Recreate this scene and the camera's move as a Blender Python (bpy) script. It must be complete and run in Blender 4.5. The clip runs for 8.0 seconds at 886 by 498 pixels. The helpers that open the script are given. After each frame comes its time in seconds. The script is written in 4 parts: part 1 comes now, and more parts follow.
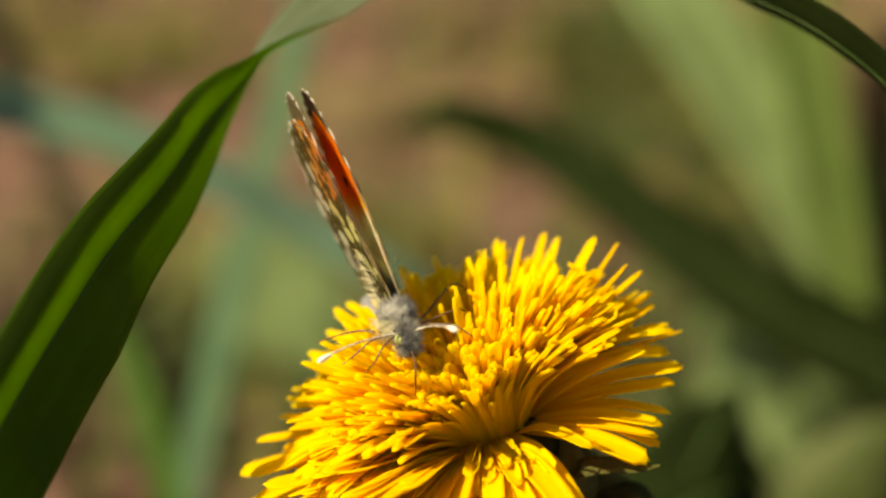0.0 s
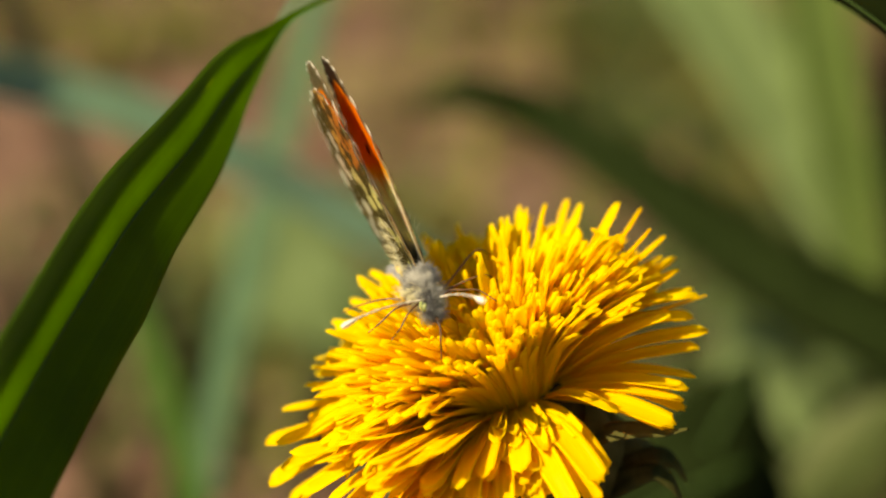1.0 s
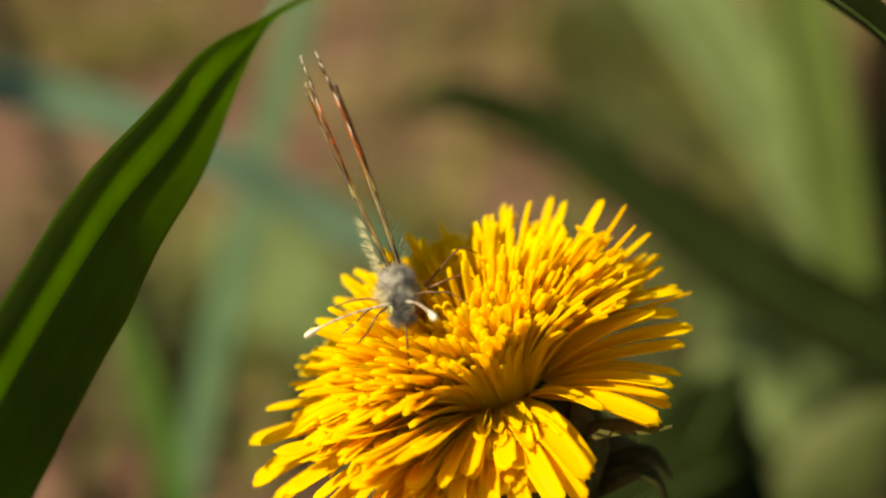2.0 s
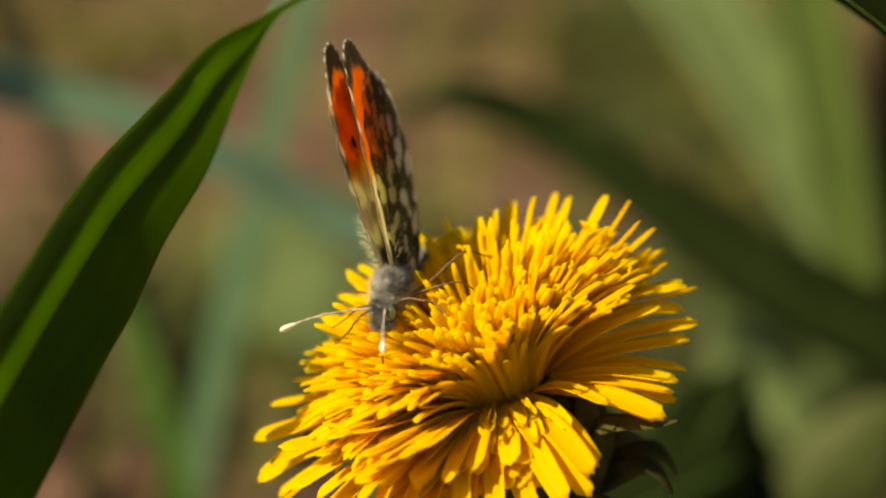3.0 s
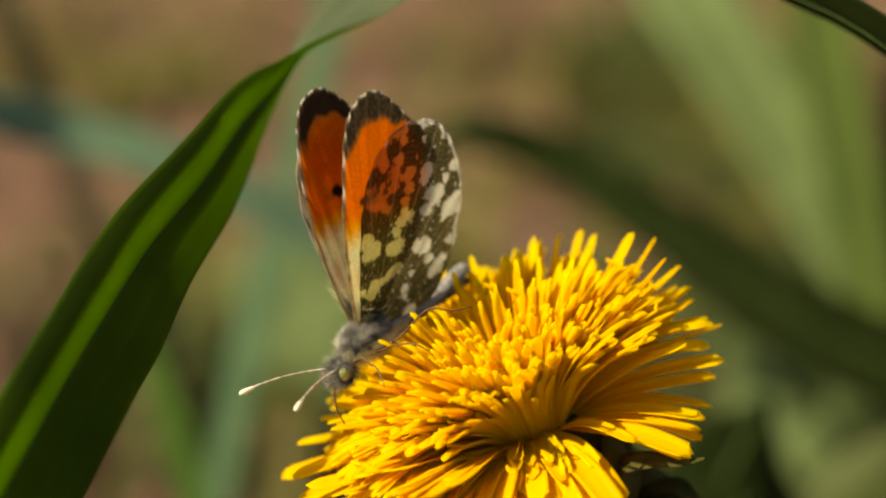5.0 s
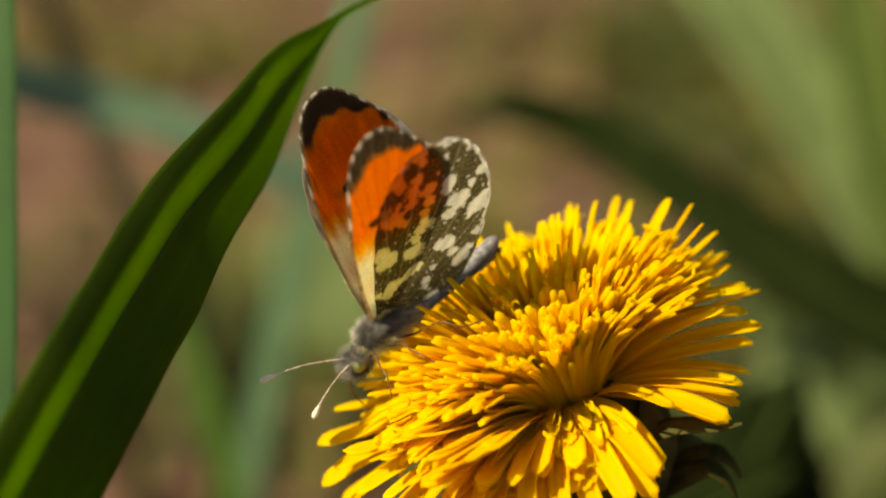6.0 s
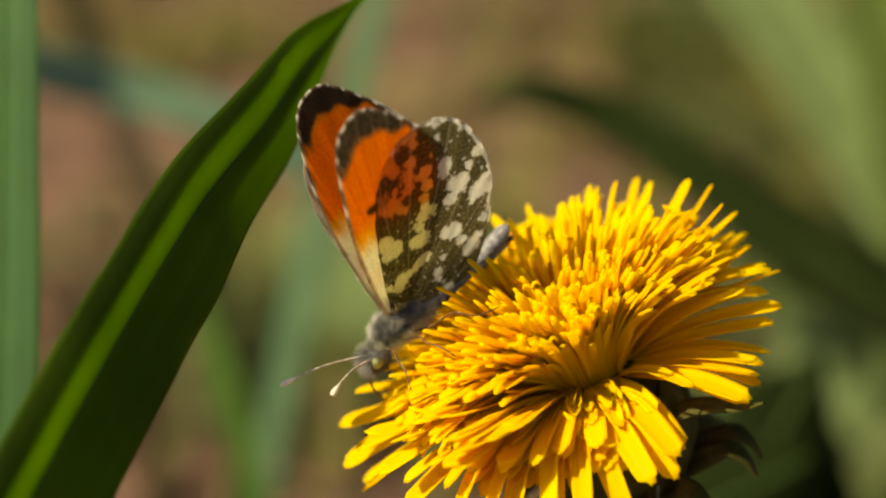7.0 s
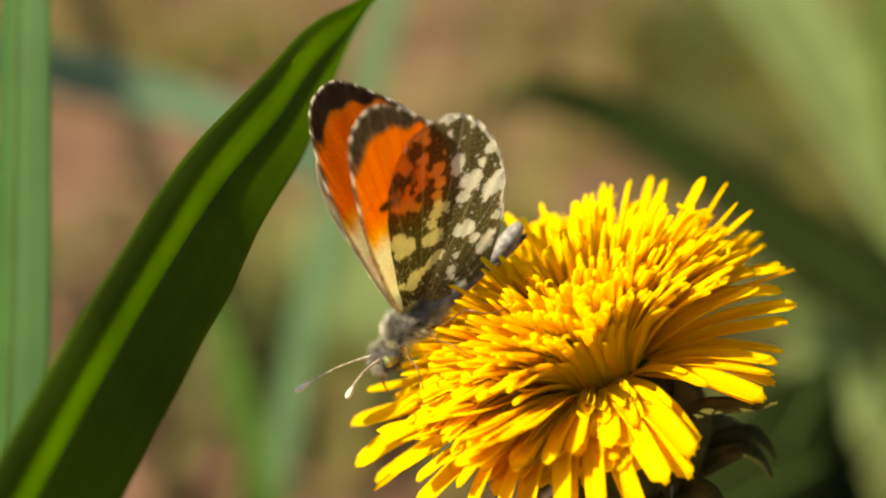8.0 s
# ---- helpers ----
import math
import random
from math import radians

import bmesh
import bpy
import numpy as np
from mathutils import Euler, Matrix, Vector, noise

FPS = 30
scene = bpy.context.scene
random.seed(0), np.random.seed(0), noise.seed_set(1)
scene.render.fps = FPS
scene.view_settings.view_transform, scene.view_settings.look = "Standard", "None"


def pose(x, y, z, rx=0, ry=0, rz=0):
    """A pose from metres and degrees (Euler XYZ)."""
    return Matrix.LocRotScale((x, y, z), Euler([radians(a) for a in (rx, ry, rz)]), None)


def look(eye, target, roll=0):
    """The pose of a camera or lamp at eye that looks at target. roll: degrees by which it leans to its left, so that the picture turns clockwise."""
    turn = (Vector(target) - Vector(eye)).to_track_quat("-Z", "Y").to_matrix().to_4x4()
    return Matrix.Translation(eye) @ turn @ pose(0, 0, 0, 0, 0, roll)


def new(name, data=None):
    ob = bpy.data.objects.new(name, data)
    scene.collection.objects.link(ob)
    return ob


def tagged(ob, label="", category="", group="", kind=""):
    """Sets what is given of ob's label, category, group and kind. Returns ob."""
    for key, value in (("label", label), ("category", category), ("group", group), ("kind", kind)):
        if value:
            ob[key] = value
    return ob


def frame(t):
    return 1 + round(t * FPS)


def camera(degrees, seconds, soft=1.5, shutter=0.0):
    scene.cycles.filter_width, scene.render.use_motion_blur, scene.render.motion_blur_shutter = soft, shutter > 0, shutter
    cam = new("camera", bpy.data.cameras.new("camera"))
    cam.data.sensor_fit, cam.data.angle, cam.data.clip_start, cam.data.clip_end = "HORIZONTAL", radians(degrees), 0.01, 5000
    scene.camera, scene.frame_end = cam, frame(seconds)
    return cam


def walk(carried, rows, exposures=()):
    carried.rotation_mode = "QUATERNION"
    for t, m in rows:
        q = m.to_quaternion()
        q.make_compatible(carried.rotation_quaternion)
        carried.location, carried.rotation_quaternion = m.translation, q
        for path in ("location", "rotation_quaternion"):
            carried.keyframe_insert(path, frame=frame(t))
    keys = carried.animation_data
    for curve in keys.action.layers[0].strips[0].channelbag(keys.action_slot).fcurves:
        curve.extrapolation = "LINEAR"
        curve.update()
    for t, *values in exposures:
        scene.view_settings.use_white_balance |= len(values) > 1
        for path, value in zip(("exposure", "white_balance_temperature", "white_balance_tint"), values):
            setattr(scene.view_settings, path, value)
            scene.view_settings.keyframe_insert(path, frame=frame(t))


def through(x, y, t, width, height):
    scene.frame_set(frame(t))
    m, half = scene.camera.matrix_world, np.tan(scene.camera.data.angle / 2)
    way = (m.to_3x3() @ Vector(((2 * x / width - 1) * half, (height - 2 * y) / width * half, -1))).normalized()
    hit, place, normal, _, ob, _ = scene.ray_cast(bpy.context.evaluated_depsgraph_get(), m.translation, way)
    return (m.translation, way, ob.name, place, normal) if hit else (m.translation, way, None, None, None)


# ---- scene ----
cam = camera(24.0, 8.0, soft=2.2)
# the hand-held macro lens: eye and Euler degrees
PATH = [
    (0.0, 0.00000, -0.16539, 0.19020, 70.000, -0.000, 0.000),
    (0.5, -0.00089, -0.16630, 0.18980, 69.689, -0.041, 0.384),
    (1.0, -0.00158, -0.16578, 0.18833, 69.668, 0.059, 0.158),
    (1.5, -0.00140, -0.16546, 0.18721, 69.691, 0.081, 0.031),
    (1.7, -0.00140, -0.16546, 0.18721, 69.878, -0.015, -0.231),
    (3.0, -0.00107, -0.16590, 0.18655, 70.030, 0.162, -0.034),
    (3.5, -0.00122, -0.16582, 0.18805, 70.465, 0.167, -0.011),
    (4.0, -0.00188, -0.16635, 0.18761, 70.401, 0.241, 0.219),
    (4.5, -0.00235, -0.16609, 0.18742, 70.612, 0.378, 0.337),
    (4.7, -0.00235, -0.16609, 0.18742, 70.969, 0.320, 0.178),
    (5.8, -0.00333, -0.16628, 0.18563, 70.587, 0.292, 0.467),
    (6.0, -0.00333, -0.16628, 0.18563, 70.449, 0.461, 0.934),
    (6.5, -0.00322, -0.16711, 0.18606, 70.198, 0.264, 0.971),
    (7.0, -0.00369, -0.16705, 0.18510, 70.176, 0.567, 1.376),
    (7.5, -0.00319, -0.16598, 0.18510, 70.037, 0.507, 1.649),
    (8.0, -0.00377, -0.16638, 0.18399, 70.381, 0.448, 1.780),
]
walk(cam, [(t, pose(*row)) for t, *row in PATH],
     [(0.0, 1.0, 7900, 12), (1.5, 1.0, 7900, 12), (3.0, 0.68, 7900, 12), (3.5, 0.70, 7900, 12), (4.2, 0.80, 7900, 12), (4.7, 0.80, 7900, 12), (6.5, 0.76, 7900, 12), (7.2, 0.95, 7900, 12), (8.0, 1.32, 7900, 12)])
cam.data.dof.use_dof = True
cam.data.dof.focus_distance = 0.173
cam.data.dof.aperture_fstop = 11.5

# ---------------------------------------------------------------- light
SUN = Vector((-0.665, -0.295, 0.682)).normalized()
world = bpy.data.worlds.new("sky")
scene.world = world
world.use_nodes = True
wn = world.node_tree
sky = wn.nodes.new("ShaderNodeTexSky")
sky.sky_type = 'NISHITA'
sky.sun_disc = False
sky.sun_elevation = math.asin(SUN.z)
sky.sun_rotation = math.atan2(SUN.x, SUN.y)
wn.links.new(sky.outputs[0], wn.nodes["Background"].inputs[0])
wn.nodes["Background"].inputs[1].default_value = 0.062
sun = new("sun", bpy.data.lights.new("sun", 'SUN'))
sun.data.energy = 5.0
sun.data.angle = radians(0.6)
sun.data.color = (1.0, 0.915, 0.68)
sun.matrix_world = look(SUN * 3, (0, 0, 0))


# ---------------------------------------------------------------- materials
class Nodes:
    """A small builder for node materials."""

    def __init__(self, name):
        self.mat = bpy.data.materials.new(name)
        self.mat.use_nodes = True
        self.tree = self.mat.node_tree
        self.tree.nodes.clear()
        self.out = self.add("ShaderNodeOutputMaterial")

    def add(self, kind, **settings):
        node = self.tree.nodes.new(kind)
        for key, value in settings.items():
            setattr(node, key, value)
        return node

    def join(self, a, b):
        self.tree.links.new(a, b)

    def coords(self, which="Object", scale=(1, 1, 1)):
        tex = self.add("ShaderNodeTexCoord")
        m = self.add("ShaderNodeMapping")
        m.inputs["Scale"].default_value = scale
        self.join(tex.outputs[which], m.inputs[0])
        return m.outputs[0]

    def noise(self, vec, scale, detail=4.0, rough=0.55):
        n = self.add("ShaderNodeTexNoise")
        n.inputs["Scale"].default_value = scale
        n.inputs["Detail"].default_value = detail
        n.inputs["Roughness"].default_value = rough
        self.join(vec, n.inputs["Vector"])
        return n.outputs["Fac"]

    def ramp(self, fac, *stops):
        r = self.add("ShaderNodeValToRGB")
        while len(r.color_ramp.elements) < len(stops):
            r.color_ramp.elements.new(0.5)
        for el, (p, c) in zip(r.color_ramp.elements, stops):
            el.position, el.color = p, (*c, 1)
        self.join(fac, r.inputs[0])
        return r.outputs[0]

    def mix(self, fac, a, b, kind='MIX'):
        m = self.add("ShaderNodeMix", data_type='RGBA', blend_type=kind)
        for sock, v in ((m.inputs[0], fac), (m.inputs[6], a), (m.inputs[7], b)):
            if isinstance(v, (int, float)):
                sock.default_value = v
            elif isinstance(v, tuple):
                sock.default_value = (*v, 1)
            else:
                self.join(v, sock)
        return m.outputs[2]

    def shader(self, colour, rough=0.5, through=0.0, thin=None, bump=None, depth=0.0001, gloss=0.5, clear=None):
        p = self.add("ShaderNodeBsdfPrincipled")
        p.inputs["Roughness"].default_value = rough
        p.inputs["Specular IOR Level"].default_value = gloss
        if isinstance(colour, tuple):
            p.inputs["Base Color"].default_value = (*colour, 1)
        else:
            self.join(colour, p.inputs["Base Color"])
        if bump is not None:
            b = self.add("ShaderNodeBump")
            b.inputs["Strength"].default_value = 0.6
            b.inputs["Distance"].default_value = depth
            self.join(bump, b.inputs["Height"])
            self.join(b.outputs[0], p.inputs["Normal"])
        top = p.outputs[0]
        if through:
            tr = self.add("ShaderNodeBsdfTranslucent")
            if thin is None:
                self.join(colour, tr.inputs[0])
            elif isinstance(thin, tuple):
                tr.inputs[0].default_value = (*thin, 1)
            else:
                self.join(thin, tr.inputs[0])
            mx = self.add("ShaderNodeMixShader")
            mx.inputs[0].default_value = through
            self.join(top, mx.inputs[1])
            self.join(tr.outputs[0], mx.inputs[2])
            top = mx.outputs[0]
        if clear is not None:
            tp = self.add("ShaderNodeBsdfTransparent")
            mx = self.add("ShaderNodeMixShader")
            self.join(clear, mx.inputs[0])
            self.join(top, mx.inputs[1])
            self.join(tp.outputs[0], mx.inputs[2])
            top = mx.outputs[0]
        self.join(top, self.out.inputs[0])
        return self.mat


def petal_material():
    n = Nodes("petal")
    along = n.add("ShaderNodeAttribute", attribute_name="along").outputs["Fac"]
    info = n.add("ShaderNodeObjectInfo").outputs["Random"]
    hue = n.ramp(along, (0.0, (0.96, 0.62, 0.002)), (0.3, (0.97, 0.68, 0.002)), (0.62, (0.97, 0.73, 0.003)), (1.0, (0.97, 0.77, 0.008)))
    tint = n.ramp(info, (0.0, (1.0, 0.92, 0.9)), (1.0, (1.0, 1.03, 1.0)))
    uv = n.coords("UV", (1, 1, 1))
    sep = n.add("ShaderNodeMapping")
    sep.inputs["Scale"].default_value = (14, 1.2, 1)
    n.join(uv, sep.inputs[0])
    streak = n.noise(sep.outputs[0], 1.0, 3.0)
    vein = n.ramp(streak, (0.3, (0.94, 0.90, 0.85)), (0.7, (1.04, 1.04, 1.0)))
    col = n.mix(1.0, n.mix(1.0, hue, tint, 'MULTIPLY'), vein, 'MULTIPLY')
    return n.shader(col, 0.6, 0.66, bump=streak, depth=0.00012, gloss=0.2)


def blade_material(name, colour, thin, pale, through=0.35, rough=0.42, veins=26, gloss=0.25):
    """A monocot leaf: parallel veins, blotches, a waxy sheen."""
    n = Nodes(name)
    uv = n.coords("UV", (veins, 0.6, 1))
    streak = n.noise(uv, 1.0, 3.0, 0.6)
    blot = n.noise(n.coords("Object"), 90.0, 4.0)
    base = n.mix(n.ramp(streak, (0.35, (0, 0, 0)), (0.75, (1, 1, 1))), colour, pale)
    dim = n.ramp(blot, (0.3, (0.75, 0.78, 0.7)), (0.7, (1.1, 1.1, 1.1)))
    col = n.mix(1.0, base, dim, 'MULTIPLY')
    glow = n.mix(1.0, n.mix(streak, thin, tuple(min(1, c * 1.5) for c in thin)), dim, 'MULTIPLY')
    return n.shader(col, rough, through, thin=glow, bump=streak, depth=0.00015, gloss=gloss)


def plain_material(name, colour, second, scale, rough=0.6, through=0.0, detail=4.0, bump=0.0001, gloss=0.4):
    n = Nodes(name)
    f = n.noise(n.coords("Object"), scale, detail)
    col = n.mix(n.ramp(f, (0.35, (0, 0, 0)), (0.65, (1, 1, 1))), colour, second)
    return n.shader(col, rough, through, bump=f, depth=bump, gloss=gloss)


def wing_material(name, clear):
    """Scales painted by the wing's pattern, show-through included; the light cells let some light and sight through."""
    n = Nodes(name)
    a = n.add("ShaderNodeAttribute", attribute_name="pattern")
    grain = n.noise(n.coords("Object"), 5200.0, 2.0)
    dust = n.ramp(grain, (0.3, (0.82, 0.82, 0.82)), (0.7, (1.1, 1.1, 1.1)))
    col = n.mix(1.0, a.outputs["Color"], dust, 'MULTIPLY')
    m = n.add("ShaderNodeMath", operation='MULTIPLY')
    m.inputs[1].default_value = clear
    n.join(a.outputs["Alpha"], m.inputs[0])
    g = n.add("ShaderNodeGamma")
    g.inputs["Gamma"].default_value = 0.85
    n.join(col, g.inputs["Color"])
    return n.shader(col, 0.75, 0.72, thin=g.outputs[0], bump=grain, depth=0.00003, gloss=0.15, clear=m.outputs[0])


def ground_material():
    n = Nodes("soil")
    co = n.coords("Object")
    big = n.noise(co, 7.0, 3.0)
    mid = n.noise(co, 38.0, 5.0, 0.65)
    fine = n.noise(co, 320.0, 6.0, 0.7)
    soil = n.ramp(mid, (0.28, (0.045, 0.026, 0.018)), (0.5, (0.17, 0.099, 0.070)), (0.72, (0.36, 0.23, 0.170)))
    moss = n.ramp(fine, (0.3, (0.05, 0.056, 0.011)), (0.7, (0.17, 0.165, 0.042)))
    where = n.ramp(big, (0.52, (0, 0, 0)), (0.66, (0.85, 0.85, 0.85)))
    col = n.mix(where, soil, moss)
    col = n.mix(1.0, col, n.ramp(fine, (0.25, (0.6, 0.6, 0.6)), (0.7, (1.15, 1.15, 1.15))), 'MULTIPLY')
    return n.shader(col, 0.95, bump=fine, depth=0.004, gloss=0.1)


PETAL = petal_material()
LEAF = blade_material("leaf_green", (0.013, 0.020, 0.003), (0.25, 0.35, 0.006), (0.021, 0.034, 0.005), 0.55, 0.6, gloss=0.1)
# paler grey-green for one face of the arching blade
LEAF_GREY_FACE = blade_material("leaf_grey_face", (0.11, 0.14, 0.085), (0.20, 0.36, 0.006), (0.17, 0.20, 0.13), 0.5, 0.4)
LEAF_TEAL = blade_material("leaf_teal", (0.050, 0.118, 0.060), (0.075, 0.165, 0.06), (0.08, 0.15, 0.085), 0.3, 0.65)
LEAF_LIME = blade_material("leaf_lime", (0.060, 0.145, 0.018), (0.10, 0.24, 0.014), (0.085, 0.175, 0.028), 0.35, 0.6)
LEAF_LIGHT = blade_material("leaf_light_green", (0.14, 0.215, 0.045), (0.20, 0.31, 0.035), (0.19, 0.255, 0.07), 0.35, 0.6)
LEAF_FRESH = blade_material("leaf_fresh_green", (0.018, 0.078, 0.016), (0.035, 0.11, 0.010), (0.03, 0.095, 0.022), 0.3, 0.65)
LEAF_BLUE = blade_material("leaf_blue_green", (0.145, 0.265, 0.175), (0.17, 0.30, 0.16), (0.20, 0.31, 0.215), 0.3, 0.5)
LEAF_PALE = blade_material("leaf_pale_green", (0.145, 0.215, 0.080), (0.20, 0.30, 0.06), (0.20, 0.26, 0.12), 0.35, 0.6, 18)
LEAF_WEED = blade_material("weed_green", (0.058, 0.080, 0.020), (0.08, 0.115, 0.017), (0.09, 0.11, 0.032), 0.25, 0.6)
LEAF_OLIVE = blade_material("dry_olive_grass", (0.16, 0.15, 0.035), (0.20, 0.20, 0.04), (0.26, 0.23, 0.08), 0.3, 0.6)
# near-black green: the shade on the blades behind is put into this colour
LEAF_DARK_SHADE = blade_material("leaf_dark_shade", (0.008, 0.014, 0.003), (0.011, 0.020, 0.003), (0.013, 0.020, 0.005), 0.2, 0.8, gloss=0.03)
RIB = blade_material("leaf_rib", (0.05, 0.10, 0.02), (0.10, 0.20, 0.02), (0.07, 0.13, 0.03), 0.4, 0.5)
STALK = plain_material("dry_stalk", (0.030, 0.028, 0.012), (0.055, 0.05, 0.02), 200.0, 0.8)
BRACT = plain_material("bract", (0.034, 0.040, 0.010), (0.085, 0.078, 0.024), 420.0, 0.9, 0.2, gloss=0.04)
STEM = plain_material("stem", (0.13, 0.17, 0.05), (0.20, 0.17, 0.08), 260.0, 0.5, 0.2)
WING = wing_material("forewing_scales", 0.12)
WING_THIN = wing_material("hindwing_scales", 0.3)
BODY = plain_material("body_scales", (0.10, 0.10, 0.105), (0.24, 0.24, 0.25), 2200.0, 0.75, 0.0, 5.0, 0.00008)
FUR = plain_material("fur_hair", (0.085, 0.085, 0.088), (0.50, 0.495, 0.455), 700.0, 0.6, 0.4)
FUR_PALE = plain_material("fur_pale", (0.62, 0.58, 0.34), (0.75, 0.72, 0.52), 1500.0, 0.6, 0.4)
EYE = plain_material("compound_eye", (0.16, 0.20, 0.06), (0.36, 0.40, 0.16), 2600.0, 0.2, 0.0, 2.0, 0.00002, 0.6)
ANTENNA = plain_material("antenna_rings", (0.22, 0.18, 0.13), (0.62, 0.57, 0.48), 1800.0, 0.5)
CLUB = plain_material("antenna_club", (0.62, 0.58, 0.46), (0.78, 0.74, 0.62), 1800.0, 0.5)
LIMB = plain_material("leg_chitin", (0.07, 0.03, 0.012), (0.16, 0.08, 0.03), 2200.0, 0.4)
SOIL = ground_material()


# ---------------------------------------------------------------- builders
def mesh_of(name, verts, faces, material, uvs=None, smooth=True, values=None):
    me = bpy.data.meshes.new(name)
    me.from_pydata([tuple(v) for v in verts], [], faces)
    for m in (material if isinstance(material, (list, tuple)) else [material]):
        me.materials.append(m)
    if smooth:
        me.polygons.foreach_set("use_smooth", [True] * len(me.polygons))
    if uvs is not None:
        layer = me.uv_layers.new(name="UVMap")
        loops = np.zeros(len(me.loops), dtype=np.int32)
        me.loops.foreach_get("vertex_index", loops)
        layer.data.foreach_set("uv", np.asarray(uvs, dtype=np.float32)[loops].ravel())
    if values is not None:
        att = me.attributes.new("along", 'FLOAT', 'POINT')
        att.data.foreach_set("value", np.asarray(values, dtype=np.float32))
    me.update()
    return me


def part_of(name, me, parent, m=None, label=""):
    ob = new(name, me)
    ob.parent = parent
    if m is not None:
        ob.matrix_basis = m
    return tagged(ob, label)


def step(x, low, high):
    f = min(1.0, max(0.0, (x - low) / (high - low)))
    return f * f * (3 - 2 * f)


def curve_through(points, per=8):
    """Catmull-Rom through the control points."""
    p = [Vector(q) for q in points]
    p = [p[0] * 2 - p[1]] + p + [p[-1] * 2 - p[-2]]
    out = []
    for i in range(1, len(p) - 2):
        for k in range(per):
            u = k / per
            a, b, c, d = p[i - 1], p[i], p[i + 1], p[i + 2]
            out.append(0.5 * (2 * b + (c - a) * u + (2 * a - 5 * b + 4 * c - d) * u * u + (3 * b - a - 3 * c + d) * u ** 3))
    out.append(p[-2].copy())
    return out


def ease(values, per, n):
    return np.interp(np.arange(n) / per, np.arange(len(values)), values)


def tube(points, radii, sides=8, per=6):
    """Verts, faces of a round tapering tube through the points."""
    line = curve_through(points, per)
    rad = ease(radii, per, len(line))
    verts, faces = [], []
    ref = Vector((0.31, 0.22, 0.92))
    for i, q in enumerate(line):
        d = (line[min(i + 1, len(line) - 1)] - line[max(i - 1, 0)]).normalized()
        s = d.cross(ref)
        s = s.normalized() if s.length > 1e-4 else d.orthogonal().normalized()
        w = d.cross(s)
        for k in range(sides):
            a = 2 * math.pi * k / sides
            verts.append(q + (s * math.cos(a) + w * math.sin(a)) * rad[i])
    for i in range(len(line) - 1):
        for k in range(sides):
            a, b = i * sides + k, i * sides + (k + 1) % sides
            faces.append((a, b, b + sides, a + sides))
    faces.append(tuple(range(sides))[::-1])
    faces.append(tuple(range(len(verts) - sides, len(verts))))
    return verts, faces


def blade_mesh(name, points, widths, sides, material, fold=0.22, thick=0.00025, per=10, across=8, wave=0.0, profile=None, upper=None, turn=(0, 1), back=None):
    """A long leaf: a centre line, widths and the direction of its width at each control point; keeled, with real thickness."""
    line = curve_through(points, per)
    n = len(line)
    wid = ease(widths, per, n)
    sd = [Vector([ease([s[k] for s in sides], per, n)[i] for k in range(3)]) for i in range(n)]
    top, low, uv = [], [], []
    run = 0.0
    for i, q in enumerate(line):
        d = (line[min(i + 1, n - 1)] - line[max(i - 1, 0)]).normalized()
        s = (sd[i] - d * sd[i].dot(d)).normalized()
        nor = d.cross(s)
        if i:
            run += (q - line[i - 1]).length
        for k in range(across + 1):
            u = k / across * 2 - 1
            rip = wave * wid[i] * math.sin(run * 160 + 2.0 * u) * u * u
            keel = (abs(u) - 0.5) * fold * wid[i] * 0.5 + 0.02 * wid[i] * math.cos(u * 17)
            if profile:
                keel = float(np.interp(u, *profile)) * wid[i] * 0.5
                if upper:
                    f = min(1.0, max(0.0, (i / per - turn[0]) / (turn[1] - turn[0])))
                    keel += f * (float(np.interp(u, *upper)) * wid[i] * 0.5 - keel)
            v = q + s * (u * wid[i] / 2) + nor * (keel + rip)
            edge = thick * (1 - 0.8 * abs(u) ** 6)
            top.append(v + nor * edge / 2)
            low.append(v - nor * edge / 2)
            uv.append((k / across, run * 10))
    m = across + 1
    off = len(top)
    faces = []
    for i in range(n - 1):
        for k in range(across):
            a = i * m + k
            faces.append((a, a + 1, a + m + 1, a + m))
            faces.append((off + a, off + a + m, off + a + m + 1, off + a + 1))
        a, b = i * m, i * m + across
        faces.append((a, a + m, off + a + m, off + a))
        faces.append((b, off + b, off + b + m, b + m))
    mid = across // 2
    me = mesh_of(name, top + low, faces, [material, back] if back else material, uv + uv)
    if back:
        me.polygons.foreach_set("material_index", [int(max(q) < off) for q in faces])
    return me, [low[i * m + mid] for i in range(0, n, 3)]


def blade(name, label, points, widths, sides, material, category="grass blade", rib=0.00035, **more):
    me, spine = blade_mesh(name, points, widths, sides, material, **more)
    ob = tagged(new(name, me), label, category, "blades round the flower")
    if rib:
        part_of("midrib", mesh_of("midrib", *tube(spine, [rib * 0.6] + [rib] * (len(spine) - 2) + [rib * 0.3], 6, 2), RIB), ob, None, "paler raised midrib")
    return ob


